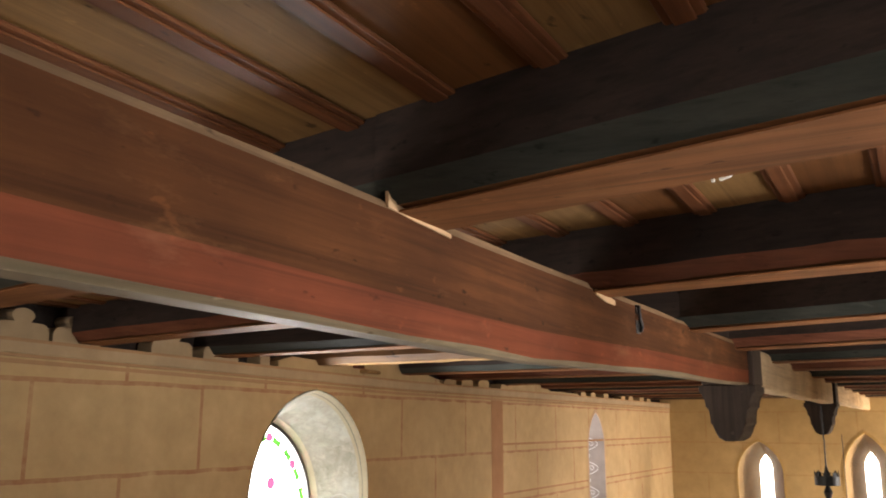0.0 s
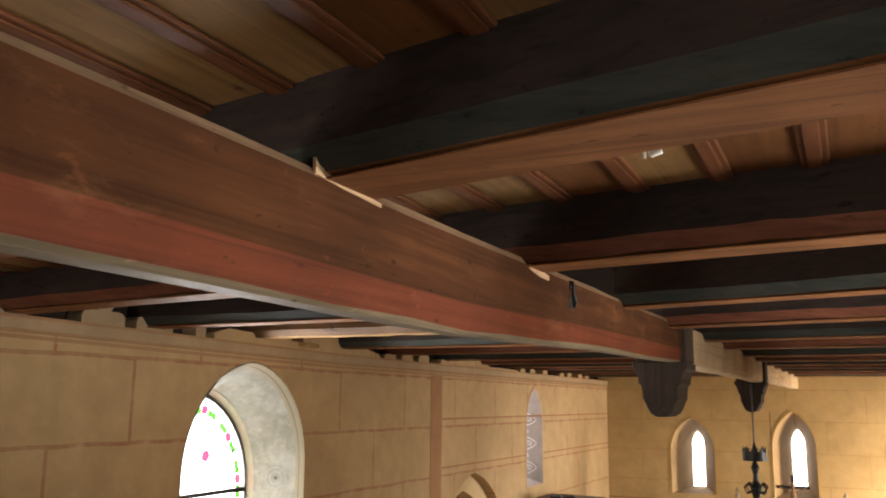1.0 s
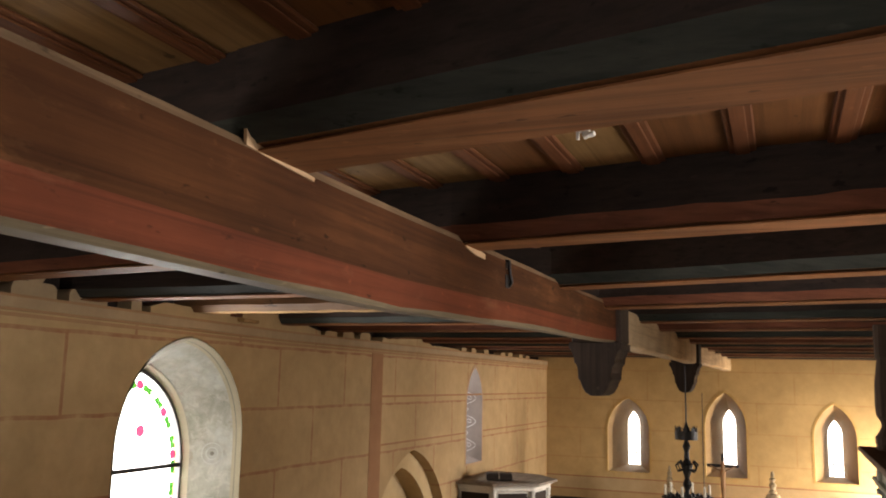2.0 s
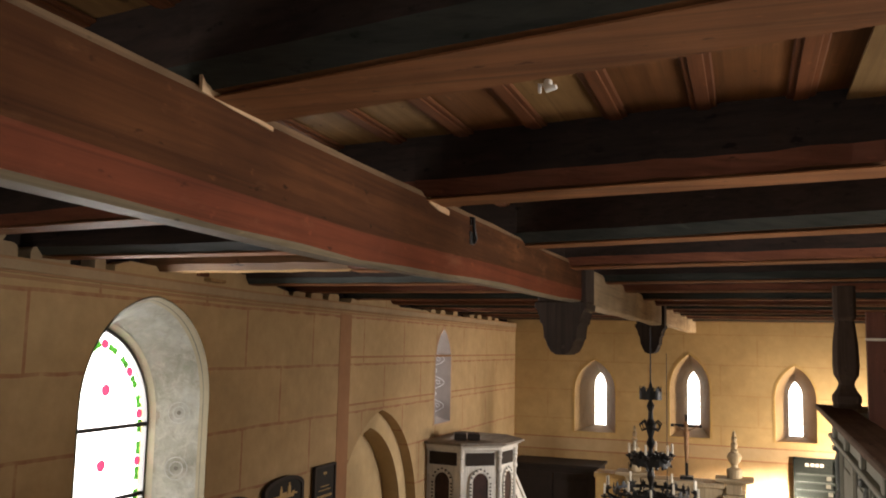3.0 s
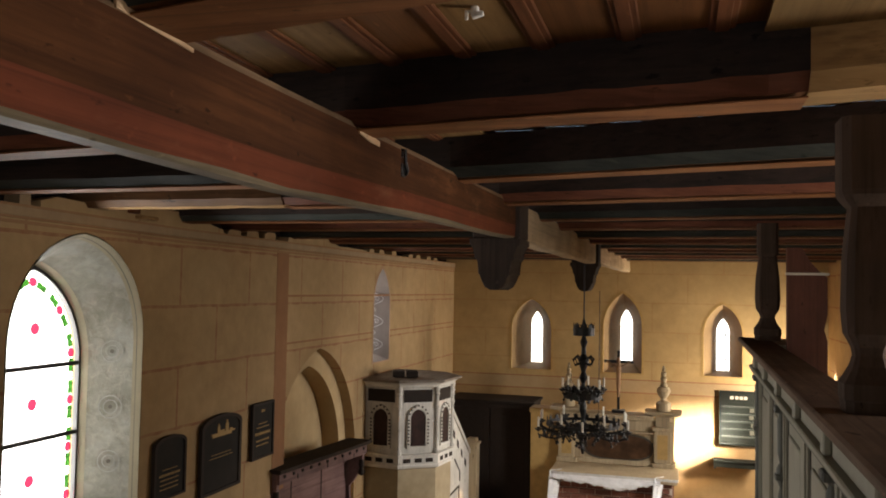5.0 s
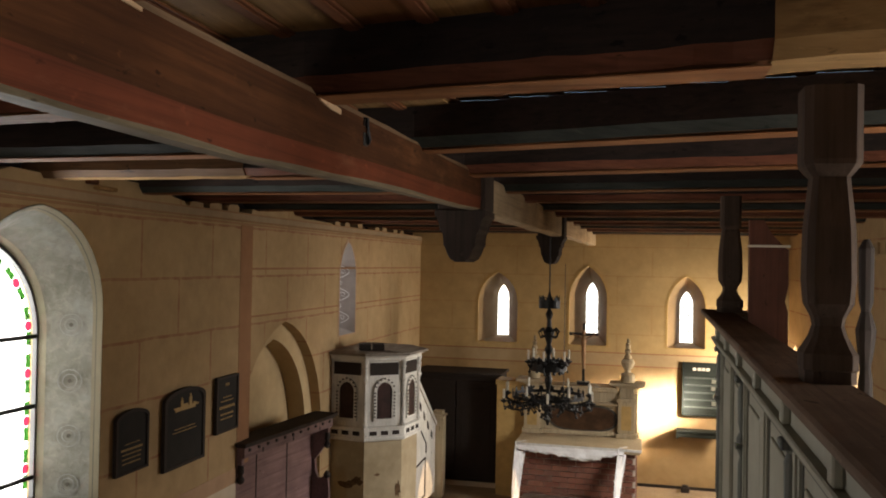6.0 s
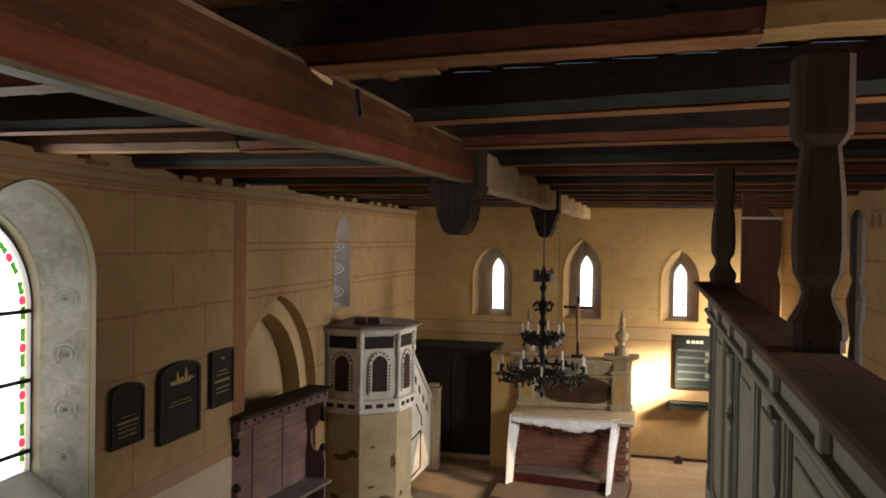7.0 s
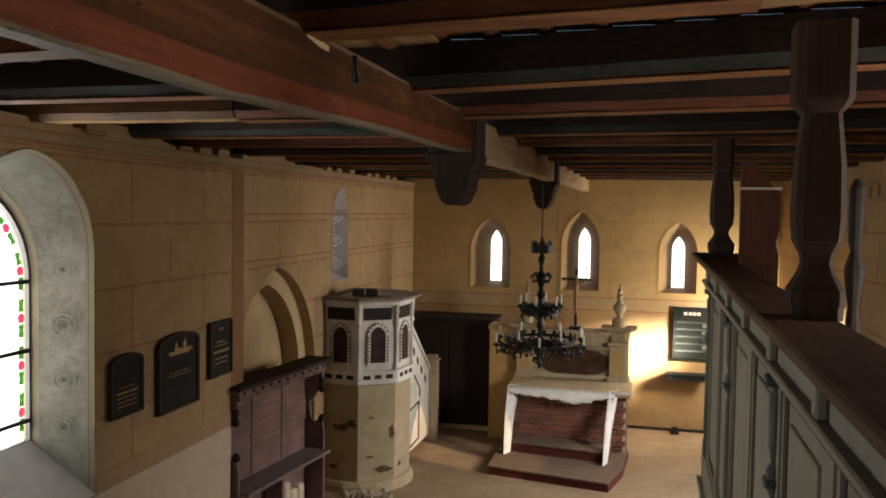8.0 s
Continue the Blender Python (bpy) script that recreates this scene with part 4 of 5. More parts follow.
# ---- memorial boards ----
def memorial(y0, y1, z0, z1, arched, label, bars):
    w, h = y1 - y0, z1 - z0
    b = thing("memorial_board", label, "memorial board", "memorial boards", (XL + 0.012, (y0 + y1) / 2, z0))
    if arched:
        top = [(w / 2 * math.cos(a), h * 0.86 + h * 0.14 * math.sin(a)) for a in np.linspace(0, math.pi, 11)]
        out = [(-w / 2, 0), (w / 2, 0)] + top
    else:
        out = [(-w / 2, 0), (w / 2, 0), (w / 2, h), (-w / 2, h)]
    to3 = lambda u, v, d: (d, u, v)
    part("panel", prism(bmesh.new(), out, to3, 0, 0.022), BLACKBOARD, b)
    bm = bmesh.new()
    ring(bm, [(u * 1.06, h / 2 + (v - h / 2) * 1.045) for u, v in out], [(u * 0.93, h / 2 + (v - h / 2) * 0.955) for u, v in out], to3, 0.0, 0.034)
    part("frame", bm, DARKPANEL, b)
    rnd = random.Random(int(w * 1000))
    for z, half, t in bars:
        bm = bmesh.new()
        u = -half
        while u < half - 0.01:
            l = rnd.uniform(0.015, 0.05)
            box(bm, 0.022, 0.0245, u * w, min(u + l, half) * w, z * h, (z + t) * h)
            u += l + 0.02
        part("line_of_writing", bm, GILT, b)
    return b


memorial(0.17, 0.60, 2.09, 2.58, True, "black arched memorial board with gilt lines", [(0.14 + 0.075 * k, 0.30, 0.018) for k in range(3)] + [(0.36, 0.34, 0.035), (0.46, 0.24, 0.012)])
m2 = memorial(0.87, 1.53, 1.97, 2.64, True, "large black memorial board with a gilt emblem", [(0.44, 0.30, 0.012), (0.485, 0.26, 0.010)])
bm = bmesh.new()
for u, wd, lo, hi in ((0.0, 0.17, 0.485, 0.505), (0.02, 0.21, 0.505, 0.52), (-0.06, 0.02, 0.52, 0.575), (-0.06, 0.008, 0.575, 0.60), (0.0, 0.045, 0.52, 0.54), (0.085, 0.026, 0.52, 0.59), (0.085, 0.01, 0.59, 0.62), (0.16, 0.025, 0.52, 0.535)):
    box(bm, 0.022, 0.027, u - wd, u + wd, lo, hi)
part("emblem", bm, GILT, m2, "small gilt emblem")
memorial(1.78, 2.21, 2.12, 2.65, False, "black rectangular memorial board with gilt lines", [(0.42, 0.36, 0.05), (0.3, 0.3, 0.03), (0.22, 0.3, 0.02), (0.55, 0.3, 0.02), (0.62, 0.2, 0.02), (0.84, 0.08, 0.05)])


# ---- niche and stall ----
def niche_order():
    """The stepped inner arch of the niche."""
    o = pointed(3.44, 1.19, 0.0, 1.70, 3.12, 14)
    i = pointed(3.41, 0.99, 0.0, 1.68, 2.90, 14)
    bm = bmesh.new()
    ring(bm, o, i, on_left, 0.13, 0.365)
    structure("niche_arch", bm, NICHE, "stepped pointed arch of the wall niche")


niche_order()


def stall():
    """A bench with a tall back and a canopy, standing a little askew; x = 0 is its front, y runs along it."""
    s = thing("choir_stall", "purple-brown wooden choir stall with a dentilled canopy in the niche", "choir stall", "", (-3.59, 2.28, 0), -6.9)
    x0, ln = -0.25, 1.93
    part("back_panel", boxes((x0 - 0.03, x0, 0.02, ln - 0.02, 0.1, 1.86)), STALL, s)
    part("canopy", boxes((x0 - 0.03, 0.05, -0.05, ln + 0.07, 1.905, 1.935), (x0 - 0.02, 0.03, -0.02, ln + 0.04, 1.885, 1.905), bevel=0.006), DARKWOOD, s)
    part("canopy_board", boxes((-0.022, 0.006, 0.0, ln, 1.775, 1.885)), STALL, s)
    n = 11
    for k in range(n):
        y = ln * (k + 0.5) / n
        part("dentil", boxes((0.007, 0.020, y - 0.018, y + 0.018, 1.835, 1.868), bevel=0.003), DARKPANEL, s)
    for y in (0.35, 0.98, 1.6):
        part("notch", boxes((0.0065, 0.010, y - 0.008, y + 0.008, 1.78, 1.83)), DARKPANEL, s)
    for y in (0.0, ln - 0.045):
        to3 = lambda u, v, d, y=y: (u, y + d, v)
        part("upper_side", prism(bmesh.new(), [(-0.023, 1.775), (-0.03, 1.69), (-0.07, 1.62), (-0.09, 1.52), (-0.16, 1.42), (-0.21, 1.36), (x0 + 0.001, 1.36), (x0 + 0.001, 1.884), (-0.023, 1.884)], to3, 0, 0.045), STALL, s)
        part("lower_side", prism(bmesh.new(), [(-0.01, 0.0), (-0.01, 1.02), (-0.03, 1.13), (-0.09, 1.16), (-0.13, 1.12), (-0.17, 1.14), (-0.20, 1.22), (-0.21, 1.36), (x0 + 0.001, 1.36), (x0 + 0.001, 0.0)], to3, 0, 0.045), STALL, s)
        part("knob", lathe(bmesh.new(), [(0.01, 0), (0.04, 0.02), (0.047, 0.05), (0.028, 0.085), (0.006, 0.1)], 12, Matrix.Translation((-0.045, y + 0.022, 1.13))), DARKPANEL, s)
        part("drop", lathe(bmesh.new(), [(0.005, 0), (0.035, 0.02), (0.042, 0.05), (0.022, 0.09), (0.036, 0.13), (0.03, 0.2)], 12, Matrix.Translation((-0.05, y + 0.022, 1.50))), DARKPANEL, s)
    part("seat", boxes((x0 + 0.001, 0.10, 0.046, ln - 0.046, 0.76, 0.80), bevel=0.006), SEAT, s)
    for y in (0.93,):
        part("seat_support", boxes((x0 + 0.001, -0.03, y, y + 0.05, 0.0, 0.76)), STALL, s)
    for y in (0.62, 1.27):
        part("panel_strip", boxes((x0, x0 + 0.006, y, y + 0.012, 0.81, 1.77)), DARKPANEL, s)


stall()


def stall_plinth():
    """Crumbled masonry left of an older bench, under the seat."""
    rnd = random.Random(8)
    bm = bmesh.new()
    for k in range(9):
        y = 2.42 + 0.18 * k
        box(bm, -3.98 + 0.012 * k, -3.68 + 0.02 * k + rnd.uniform(-0.05, 0.03), y, y + 0.175, 0.0, rnd.uniform(0.34, 0.55), 0.025)
    structure("stall_plinth", bm, PALE, "crumbling pale masonry under the stall")


stall_plinth()


# ---- pulpit ----
PC, PR, PA = Vector((-3.36, 5.6, 0)), 0.72, -30


def corner(k, r=PR):
    a = radians(PA + 45 * k)
    return Vector((PC.x + r * math.cos(a), PC.y + r * math.sin(a), 0))


def pulpit():
    p = thing("pulpit", "white eight-sided pulpit with dark arched panels on a plastered base", "pulpit")
    ph = radians(PA)
    at = Matrix.Translation(PC)
    part("base", lathe(bmesh.new(), [(0.70, 0.0), (0.70, 0.1), (0.69, 0.14), (0.69, 0.7), (0.695, 1.1), (0.69, 1.46)], 8, at, 0, ph), PULPIT_BASE, p, "stained and chipped plaster base")
    part("plinth", lathe(bmesh.new(), [(0.75, 0.0), (0.745, 0.08), (0.72, 0.13), (0.695, 0.14)], 20, at), PULPIT_BASE, p, "crumbling rounded plinth")
    part("body", lathe(bmesh.new(), [(0.69, 1.46), (0.69, 2.52)], 8, at, 0, ph), WHITEWOOD, p)
    part("foot_moulding", lathe(bmesh.new(), [(0.72, 1.445), (0.75, 1.46), (0.75, 1.49), (0.735, 1.50), (0.735, 1.60), (0.75, 1.61), (0.75, 1.63), (0.70, 1.64)], 8, at, 0, ph), WHITEWOOD, p)
    part("cornice", lathe(bmesh.new(), [(0.70, 2.50), (0.73, 2.515), (0.74, 2.55), (0.77, 2.565), (0.79, 2.58)], 8, at, 0, ph), WHITEWOOD, p)
    part("rim", lathe(bmesh.new(), [(0.80, 2.58), (0.83, 2.59), (0.83, 2.615), (0.6, 2.625)], 8, at, 0, ph), RIM, p, "worn brown rim board")
    for k in range(-3, 3):
        a, b = corner(k), corner(k + 1)
        mid = (a + b) / 2
        out = (mid - PC).normalized()
        t = (b - a).normalized()
        w = (b - a).length

        def to3(u, v, d, o=mid, t=t, out=out):
            q = o + t * u + out * (d - 0.027)
            return (q.x, q.y, v)
        part("arch_panel", prism(bmesh.new(), pointed(0, 0.105, 1.74, 2.10, 2.22, 8), to3, 0.0, 0.012), PANELRED, p, "dark arched inset")
        bm = bmesh.new()
        ring(bm, pointed(0, 0.15, 1.71, 2.10, 2.28, 8), pointed(0, 0.108, 1.735, 2.10, 2.225, 8), to3, 0.0, 0.026)
        part("arch_frame", bm, WHITEWOOD, p)
        for z in [1.76 + 0.045 * q for q in range(8)]:
            for s in (-1, 1):
                part("tooth", tooth_mesh(to3, s * 0.138, z), DARKPANEL, p)
        for u, v in pointed(0, 0.136, 1.74, 2.10, 2.26, 4)[3:-1]:
            part("tooth", tooth_mesh(to3, u, v), DARKPANEL, p)
        part("upper_panel", prism(bmesh.new(), [(-0.20, 2.315), (0.20, 2.315), (0.20, 2.48), (-0.20, 2.48)], to3, 0.0, 0.01), DARKPANEL, p, "dark oblong inset")
        for u in (-0.16, 0.0, 0.16):
            part("foot_inset", prism(bmesh.new(), [(u - 0.05, 1.525), (u + 0.05, 1.525), (u + 0.05, 1.58), (u - 0.05, 1.58)], to3, 0.02, 0.046), DARKPANEL, p)
        c = corner(k, 0.70)
        part("corner_column", lathe(bmesh.new(), [(0.035, 1.62), (0.04, 1.66), (0.022, 1.70), (0.022, 2.22), (0.03, 2.24), (0.04, 2.26), (0.028, 2.30), (0.03, 2.40), (0.042, 2.42), (0.03, 2.45), (0.042, 2.5), (0.042, 2.52)], 10, Matrix.Translation((c.x, c.y, 0))), WHITEWOOD, p)


def pulpit_chip(parent, k, u0, z0, w, h, seed):
    """A place where the plaster has broken off the base."""
    rnd = random.Random(seed)
    a, b = corner(k, 0.70), corner(k + 1, 0.70)
    mid, t = (a + b) / 2, (b - a).normalized()
    out = (mid - PC).normalized()
    pts = [(u0 + w * math.cos(q) * rnd.uniform(0.55, 1.15), z0 + h * math.sin(q) * rnd.uniform(0.5, 1.2)) for q in np.linspace(0, 2 * math.pi, 14, endpoint=False)]

    def to3(u, v, d):
        q = mid + t * u + out * (d - 0.008)
        return (q.x, q.y, v)
    part("broken_plaster", prism(bmesh.new(), pts, to3, 0.0, 0.003), CHIP, parent, "brown patch of bare masonry")


def tooth_mesh(to3, u, z):
    return prism(bmesh.new(), [(u - 0.012, z), (u + 0.012, z), (u + 0.012, z + 0.02), (u - 0.012, z + 0.02)], to3, 0.02, 0.034)


pulpit()
PULPIT = bpy.data.objects["pulpit"]
for args in ((-2, 0.02, 0.86, 0.16, 0.06, 1), (-2, 0.17, 0.92, 0.09, 0.07, 2), (-1, 0.22, 0.78, 0.045, 0.12, 3), (-1, -0.08, 1.0, 0.05, 0.02, 4), (-1, -0.1, 0.46, 0.07, 0.02, 5), (-1, 0.1, 0.28, 0.14, 0.05, 6), (0, -0.1, 0.3, 0.06, 0.05, 7), (-2, -0.1, 0.32, 0.1, 0.04, 8)):
    pulpit_chip(PULPIT, *args)
book = thing("book", "open dark-bound book lying on the pulpit rim", "book", "", (-3.2, 5.22, 2.632), 20)
for s in (-1, 1):
    part("cover", boxes((-0.17 if s < 0 else 0.01, -0.01 if s < 0 else 0.17, -0.1, 0.12, 0.0, 0.075), bevel=0.006), DARKPANEL, book)
    part("pages", boxes((-0.16 if s < 0 else 0.015, -0.015 if s < 0 else 0.16, -0.09, 0.11, 0.0755, 0.083)), DARKPANEL, book)


def pulpit_stair():
    s = thing("pulpit_stair", "white boarded pulpit stair with a square newel", "stair")
    top, low = Vector((-2.93, 6.15, 0)), Vector((-2.90, 7.75, 0))
    to3 = lambda u, v, d: (top.x + (low.x - top.x) * u + d, top.y + (low.y - top.y) * u, v)
    part("balustrade", prism(bmesh.new(), [(0, 0.1), (1, 0.1), (1, 1.17), (0, 2.35)], to3, -0.05, 0.0), WHITEWOOD, s)
    part("handrail", prism(bmesh.new(), [(0, 2.33), (1, 1.15), (1, 1.22), (0, 2.42)], to3, -0.07, 0.025), WHITEWOOD, s)
    for k in range(6):
        u = 0.1 + 0.14 * k
        part("tooth", prism(bmesh.new(), [(u, 2.2 - 1.3 * u), (u + 0.05, 2.2 - 1.3 * (u + 0.05)), (u + 0.05, 2.1 - 1.3 * (u + 0.05)), (u, 2.1 - 1.3 * u)], to3, 0.0, 0.008), DARKPANEL, s)
    bm = bmesh.new()
    for a, b in (((0.08, 1.7), (0.62, 1.0)), ((0.62, 1.0), (0.62, 0.85)), ((0.1, 0.72), (0.6, 0.78)), ((0.6, 0.78), (0.6, 0.2)), ((0.6, 0.2), (0.1, 0.15))):
        tube(bm, [to3(a[0], a[1], 0.003), to3(b[0], b[1], 0.003)], 0.014, 6)
    part("panel_line", bm, DARKPANEL, s)
    part("newel", boxes((-2.97, -2.77, 7.72, 7.92, 0.0, 1.31), (-2.99, -2.75, 7.70, 7.94, 1.31, 1.35), (-2.95, -2.79, 7.74, 7.90, 1.35, 1.41), bevel=0.008), CREAM, s, "cream square newel post")


pulpit_stair()


# ---- altar ----
def altar():
    step = [(-1.62, 6.20), (0.09, 5.84), (0.27, 6.6), (0.34, 7.6), (-1.62, 7.6)]
    st = thing("altar_step", "low altar step with a dark red front", "altar step")
    part("core", prism(bmesh.new(), step, lambda u, v, d: (u, v, d), 0.0, 0.105), CARPET, st)
    part("tread", prism(bmesh.new(), [(u - 0.01, v - 0.01) for u, v in step], lambda u, v, d: (u, v, d), 0.105, 0.13), STEPTOP, st)
    st2 = thing("altar_step", "upper altar step covered in dark red cloth", "altar step", "", (0, 0, 0.13))
    step2 = [(-1.40, 7.02), (0.04, 6.78), (0.10, 7.43), (-1.40, 7.43)]
    part("core", prism(bmesh.new(), step2, lambda u, v, d: (u, v, d), 0.0, 0.13), CARPET, st2)
    part("tread", prism(bmesh.new(), [(u - 0.01, v - 0.01) for u, v in step2[:2]] + [(0.10, 7.423), (-1.40, 7.423)], lambda u, v, d: (u, v, d), 0.13, 0.15), STEPTOP, st2)
    a = thing("altar_table", "red brick altar table with a grey stone slab", "altar")
    part("core", boxes((-1.46, 0.29, 7.44, 8.1, 0.13, 1.0)), MORTAR, a)
    part("slab", boxes((-1.50, 0.36, 7.30, 8.14, 1.0, 1.045), (-1.53, 0.38, 7.27, 8.14, 1.045, 1.09), bevel=0.01), CREAM, a, "grey-cream slab")
    part("slab_edge", boxes((-1.528, 0.378, 7.262, 7.269, 1.05, 1.086)), WHITEWOOD, a, "white painted edge")
    rnd = random.Random(3)
    rows, h, ln = 10, 0.087, 0.245
    for r in range(rows):
        x = -1.46 - (ln / 2 if r % 2 else 0.0)
        while x < 0.29:
            x0, x1 = max(x, -1.46), min(x + ln, 0.29)
            if x1 - x0 > 0.04:
                part("brick", boxes((x0 + 0.007, x1 - 0.007, 7.425 - rnd.uniform(0, 0.008), 7.445, 0.132 + h * r + 0.007, 0.132 + h * (r + 1) - 0.007)), BRICK, a)
            x += ln
        for k in range(3):
            y0 = 7.44 + 0.22 * k
            part("brick", boxes((0.285, 0.305, y0 + 0.006, y0 + 0.214, 0.132 + h * r + 0.006, 0.132 + h * (r + 1) - 0.006)), BRICK, a)


altar()


def retable():
    r = thing("retable", "cream and ochre painted altar retable with a dark oval picture", "retable")
    part("body", boxes((-1.50, 0.30, 8.16, 8.9, 0.0, 1.80)), CREAM, r)
    part("predella", boxes((-1.52, 0.33, 8.12, 8.3, 1.09, 1.16), bevel=0.008), CREAM, r)
    part("side_screen", boxes((-1.98, -1.50, 8.2, 8.6, 0.0, 1.82), (-2.0, -1.50, 8.18, 8.62, 1.82, 1.9), bevel=0.006), OCHRE_PAINT, r, "ochre side screen")
    pts = [(-0.56 + 0.52 * math.copysign(abs(math.cos(t)) ** 0.7, math.cos(t)), 1.36 + 0.19 * math.copysign(abs(math.sin(t)) ** 0.7, math.sin(t))) for t in np.linspace(0, 2 * math.pi, 28, endpoint=False)]
    to3 = lambda u, v, d: (u, 8.16 - d, v)
    part("picture", prism(bmesh.new(), pts, to3, 0.0, 0.012), PAINTING, r, "dark oval painting")
    bm = bmesh.new()
    ring(bm, [(-0.56 + (u + 0.56) * 1.06, 1.36 + (v - 1.36) * 1.12) for u, v in pts], pts, to3, 0.0, 0.022)
    part("picture_frame", bm, PARAPET_DARK, r)
    for x in (-1.38, 0.12):
        part("pilaster", boxes((x - 0.12, x + 0.14, 8.06, 8.18, 1.16, 1.72), (x - 0.15, x + 0.17, 8.03, 8.18, 1.09, 1.16), (x - 0.15, x + 0.17, 8.03, 8.18, 1.66, 1.72), bevel=0.006), CREAM, r)
        part("pilaster_panel", boxes((x - 0.07, x + 0.09, 8.052, 8.061, 1.22, 1.6)), OCHRE_PAINT, r)
        part("upper_block", boxes((x - 0.10, x + 0.12, 8.08, 8.3, 1.72, 1.90), (x - 0.13, x + 0.15, 8.05, 8.3, 1.88, 1.92), bevel=0.006), CREAM, r)
        part("capital", boxes((x - 0.26, x + 0.30, 7.98, 8.4, 1.92, 1.965), (x - 0.2, x + 0.24, 8.02, 8.36, 1.90, 1.92), bevel=0.006), CREAM, r)
        prof = [(0.11, 1.965), (0.115, 2.08), (0.10, 2.10), (0.05, 2.12), (0.045, 2.16), (0.09, 2.22), (0.11, 2.28), (0.085, 2.33), (0.05, 2.345), (0.06, 2.37), (0.035, 2.40), (0.055, 2.47), (0.03, 2.50), (0.045, 2.56), (0.02, 2.585), (0.03, 2.62), (0.01, 2.67)]
        if x < -1:
            prof = [(q * 0.9, 1.965 + (z - 1.965) * 1.0) for q, z in prof]
        part("finial", lathe(bmesh.new(), prof, 14, Matrix.Translation((x + 0.02, 8.2, 0))), CREAM, r, "turned cream finial")
    part("cornice", boxes((-1.24, -0.01, 8.10, 8.5, 1.80, 1.85), (-1.24, -0.01, 8.06, 8.5, 1.85, 1.88), (-1.24, -0.01, 8.02, 8.5, 1.60, 1.63), bevel=0.006), CREAM, r)


retable()


def cloth():
    c = thing("altar_cloth", "dirty white cloth draped over the altar slab with hanging tails", "altar cloth")
    bm = bmesh.new()
    n = 40
    rows = []
    for k in range(n + 1):
        x = -1.48 + 1.60 * k / n
        sag = 0.03 + 0.015 * math.sin(k * 0.31) + 0.075 * math.sin(math.pi * (k / n) ** 1.4) ** 1.2 + 0.010 * math.sin(k * 1.3) + 0.006 * math.sin(k * 2.9)
        y = 7.25 - 0.01 * math.sin(k * 0.9)
        top = 1.03 - 0.03 * math.sin(math.pi * k / n)
        rows.append([bm.verts.new(p) for p in ((x, 7.268, 1.05), (x, y, top), (x, y - 0.025, top - sag * 0.35), (x, y - 0.035 - 0.01 * math.sin(k), top - sag * 0.7), (x, y - 0.02, top - sag))])
    for a, b in zip(rows, rows[1:]):
        for q in range(4):
            bm.faces.new((a[q], a[q + 1], b[q + 1], b[q]))
    ob = part("drape", bm, CLOTH, c)
    ob.modifiers.new("thickness", "SOLIDIFY").thickness = 0.006
    for x0, xf, yf, w in ((-1.45, -1.47, 6.80, 0.19), (0.09, 0.0, 6.60, 0.16)):
        bm = bmesh.new()
        rows = []
        for k in range(15):
            t = k / 14
            x, y, z = x0 + (xf - x0) * t, 7.27 + (yf - 7.27) * t, 1.09 + (0.132 - 1.09) * t
            ww = w * (0.8 - 0.35 * t) + 0.015 * math.sin(5 * t)
            rows.append([bm.verts.new((x + ww * (q / 4 - 0.5), y + 0.02 * math.sin(q * 2.3 + 3 * t) + 0.16 * (q / 4), z)) for q in range(5)])
        for a, b in zip(rows, rows[1:]):
            for q in range(4):
                bm.faces.new((a[q], a[q + 1], b[q + 1], b[q]))
        ob = part("tail", bm, CLOTH, c)
        ob.modifiers.new("thickness", "SOLIDIFY").thickness = 0.02


cloth()


def crucifix():
    bm = bmesh.new()
    box(bm, -0.022, 0.022, -0.015, 0.015, 0.0, 1.0)
    box(bm, -0.235, 0.235, -0.015, 0.015, 0.80, 0.845)
    box(bm, -0.10, 0.10, -0.08, 0.08, 0.0, 0.05)
    c = thing("crucifix", "dark wooden crucifix on the altar", "crucifix", "", (-0.57, 8.3, 1.88))
    part("cross", bm, BLACK, c)
    bm = bmesh.new()
    lathe(bm, [(0.015, 0.18), (0.025, 0.3), (0.035, 0.42), (0.03, 0.5), (0.042, 0.6), (0.02, 0.66), (0.028, 0.7), (0.026, 0.74), (0.01, 0.76)], 10, Matrix.Translation((0, -0.04, 0.06)) @ Matrix.Scale(1.1, 4))
    for s in (-1, 1):
        tube(bm, [(0, -0.04, 0.73), (0.09 * s, -0.035, 0.78), (0.19 * s, -0.025, 0.825)], 0.012, 6)
    part("carved_figure", bm, CORPUS, c)


crucifix()


def cupboard():
    """A tall dark box with doors, added in place of the shaded corner behind the pulpit stair."""
    c = thing("cupboard", "nearly black box with doors, added for the shaded corner by the east wall", "cupboard", "", (-2.72, 9.03, 0))
    part("body", boxes((-0.78, 0.70, -0.42, 0.44, 0.08, 1.88), bevel=0.01), DARKPANEL, c)
    part("top", boxes((-0.82, 0.74, -0.46, 0.45, 1.88, 1.93), bevel=0.01), DARKPANEL, c)
    part("plinth", boxes((-0.80, 0.72, -0.44, 0.44, 0.0, 0.08)), PALE, c, "pale plinth")
    for x0, x1 in ((-0.74, -0.05), (-0.03, 0.66)):
        d = part("door", boxes((x0, x1, -0.445, -0.421, 0.14, 1.80), bevel=0.006), DARKPANEL, c)
        part("door_panel", boxes((x0 + 0.09, x1 - 0.09, -0.452, -0.446, 0.26, 1.68), bevel=0.003), DARKPANEL, d)


cupboard()


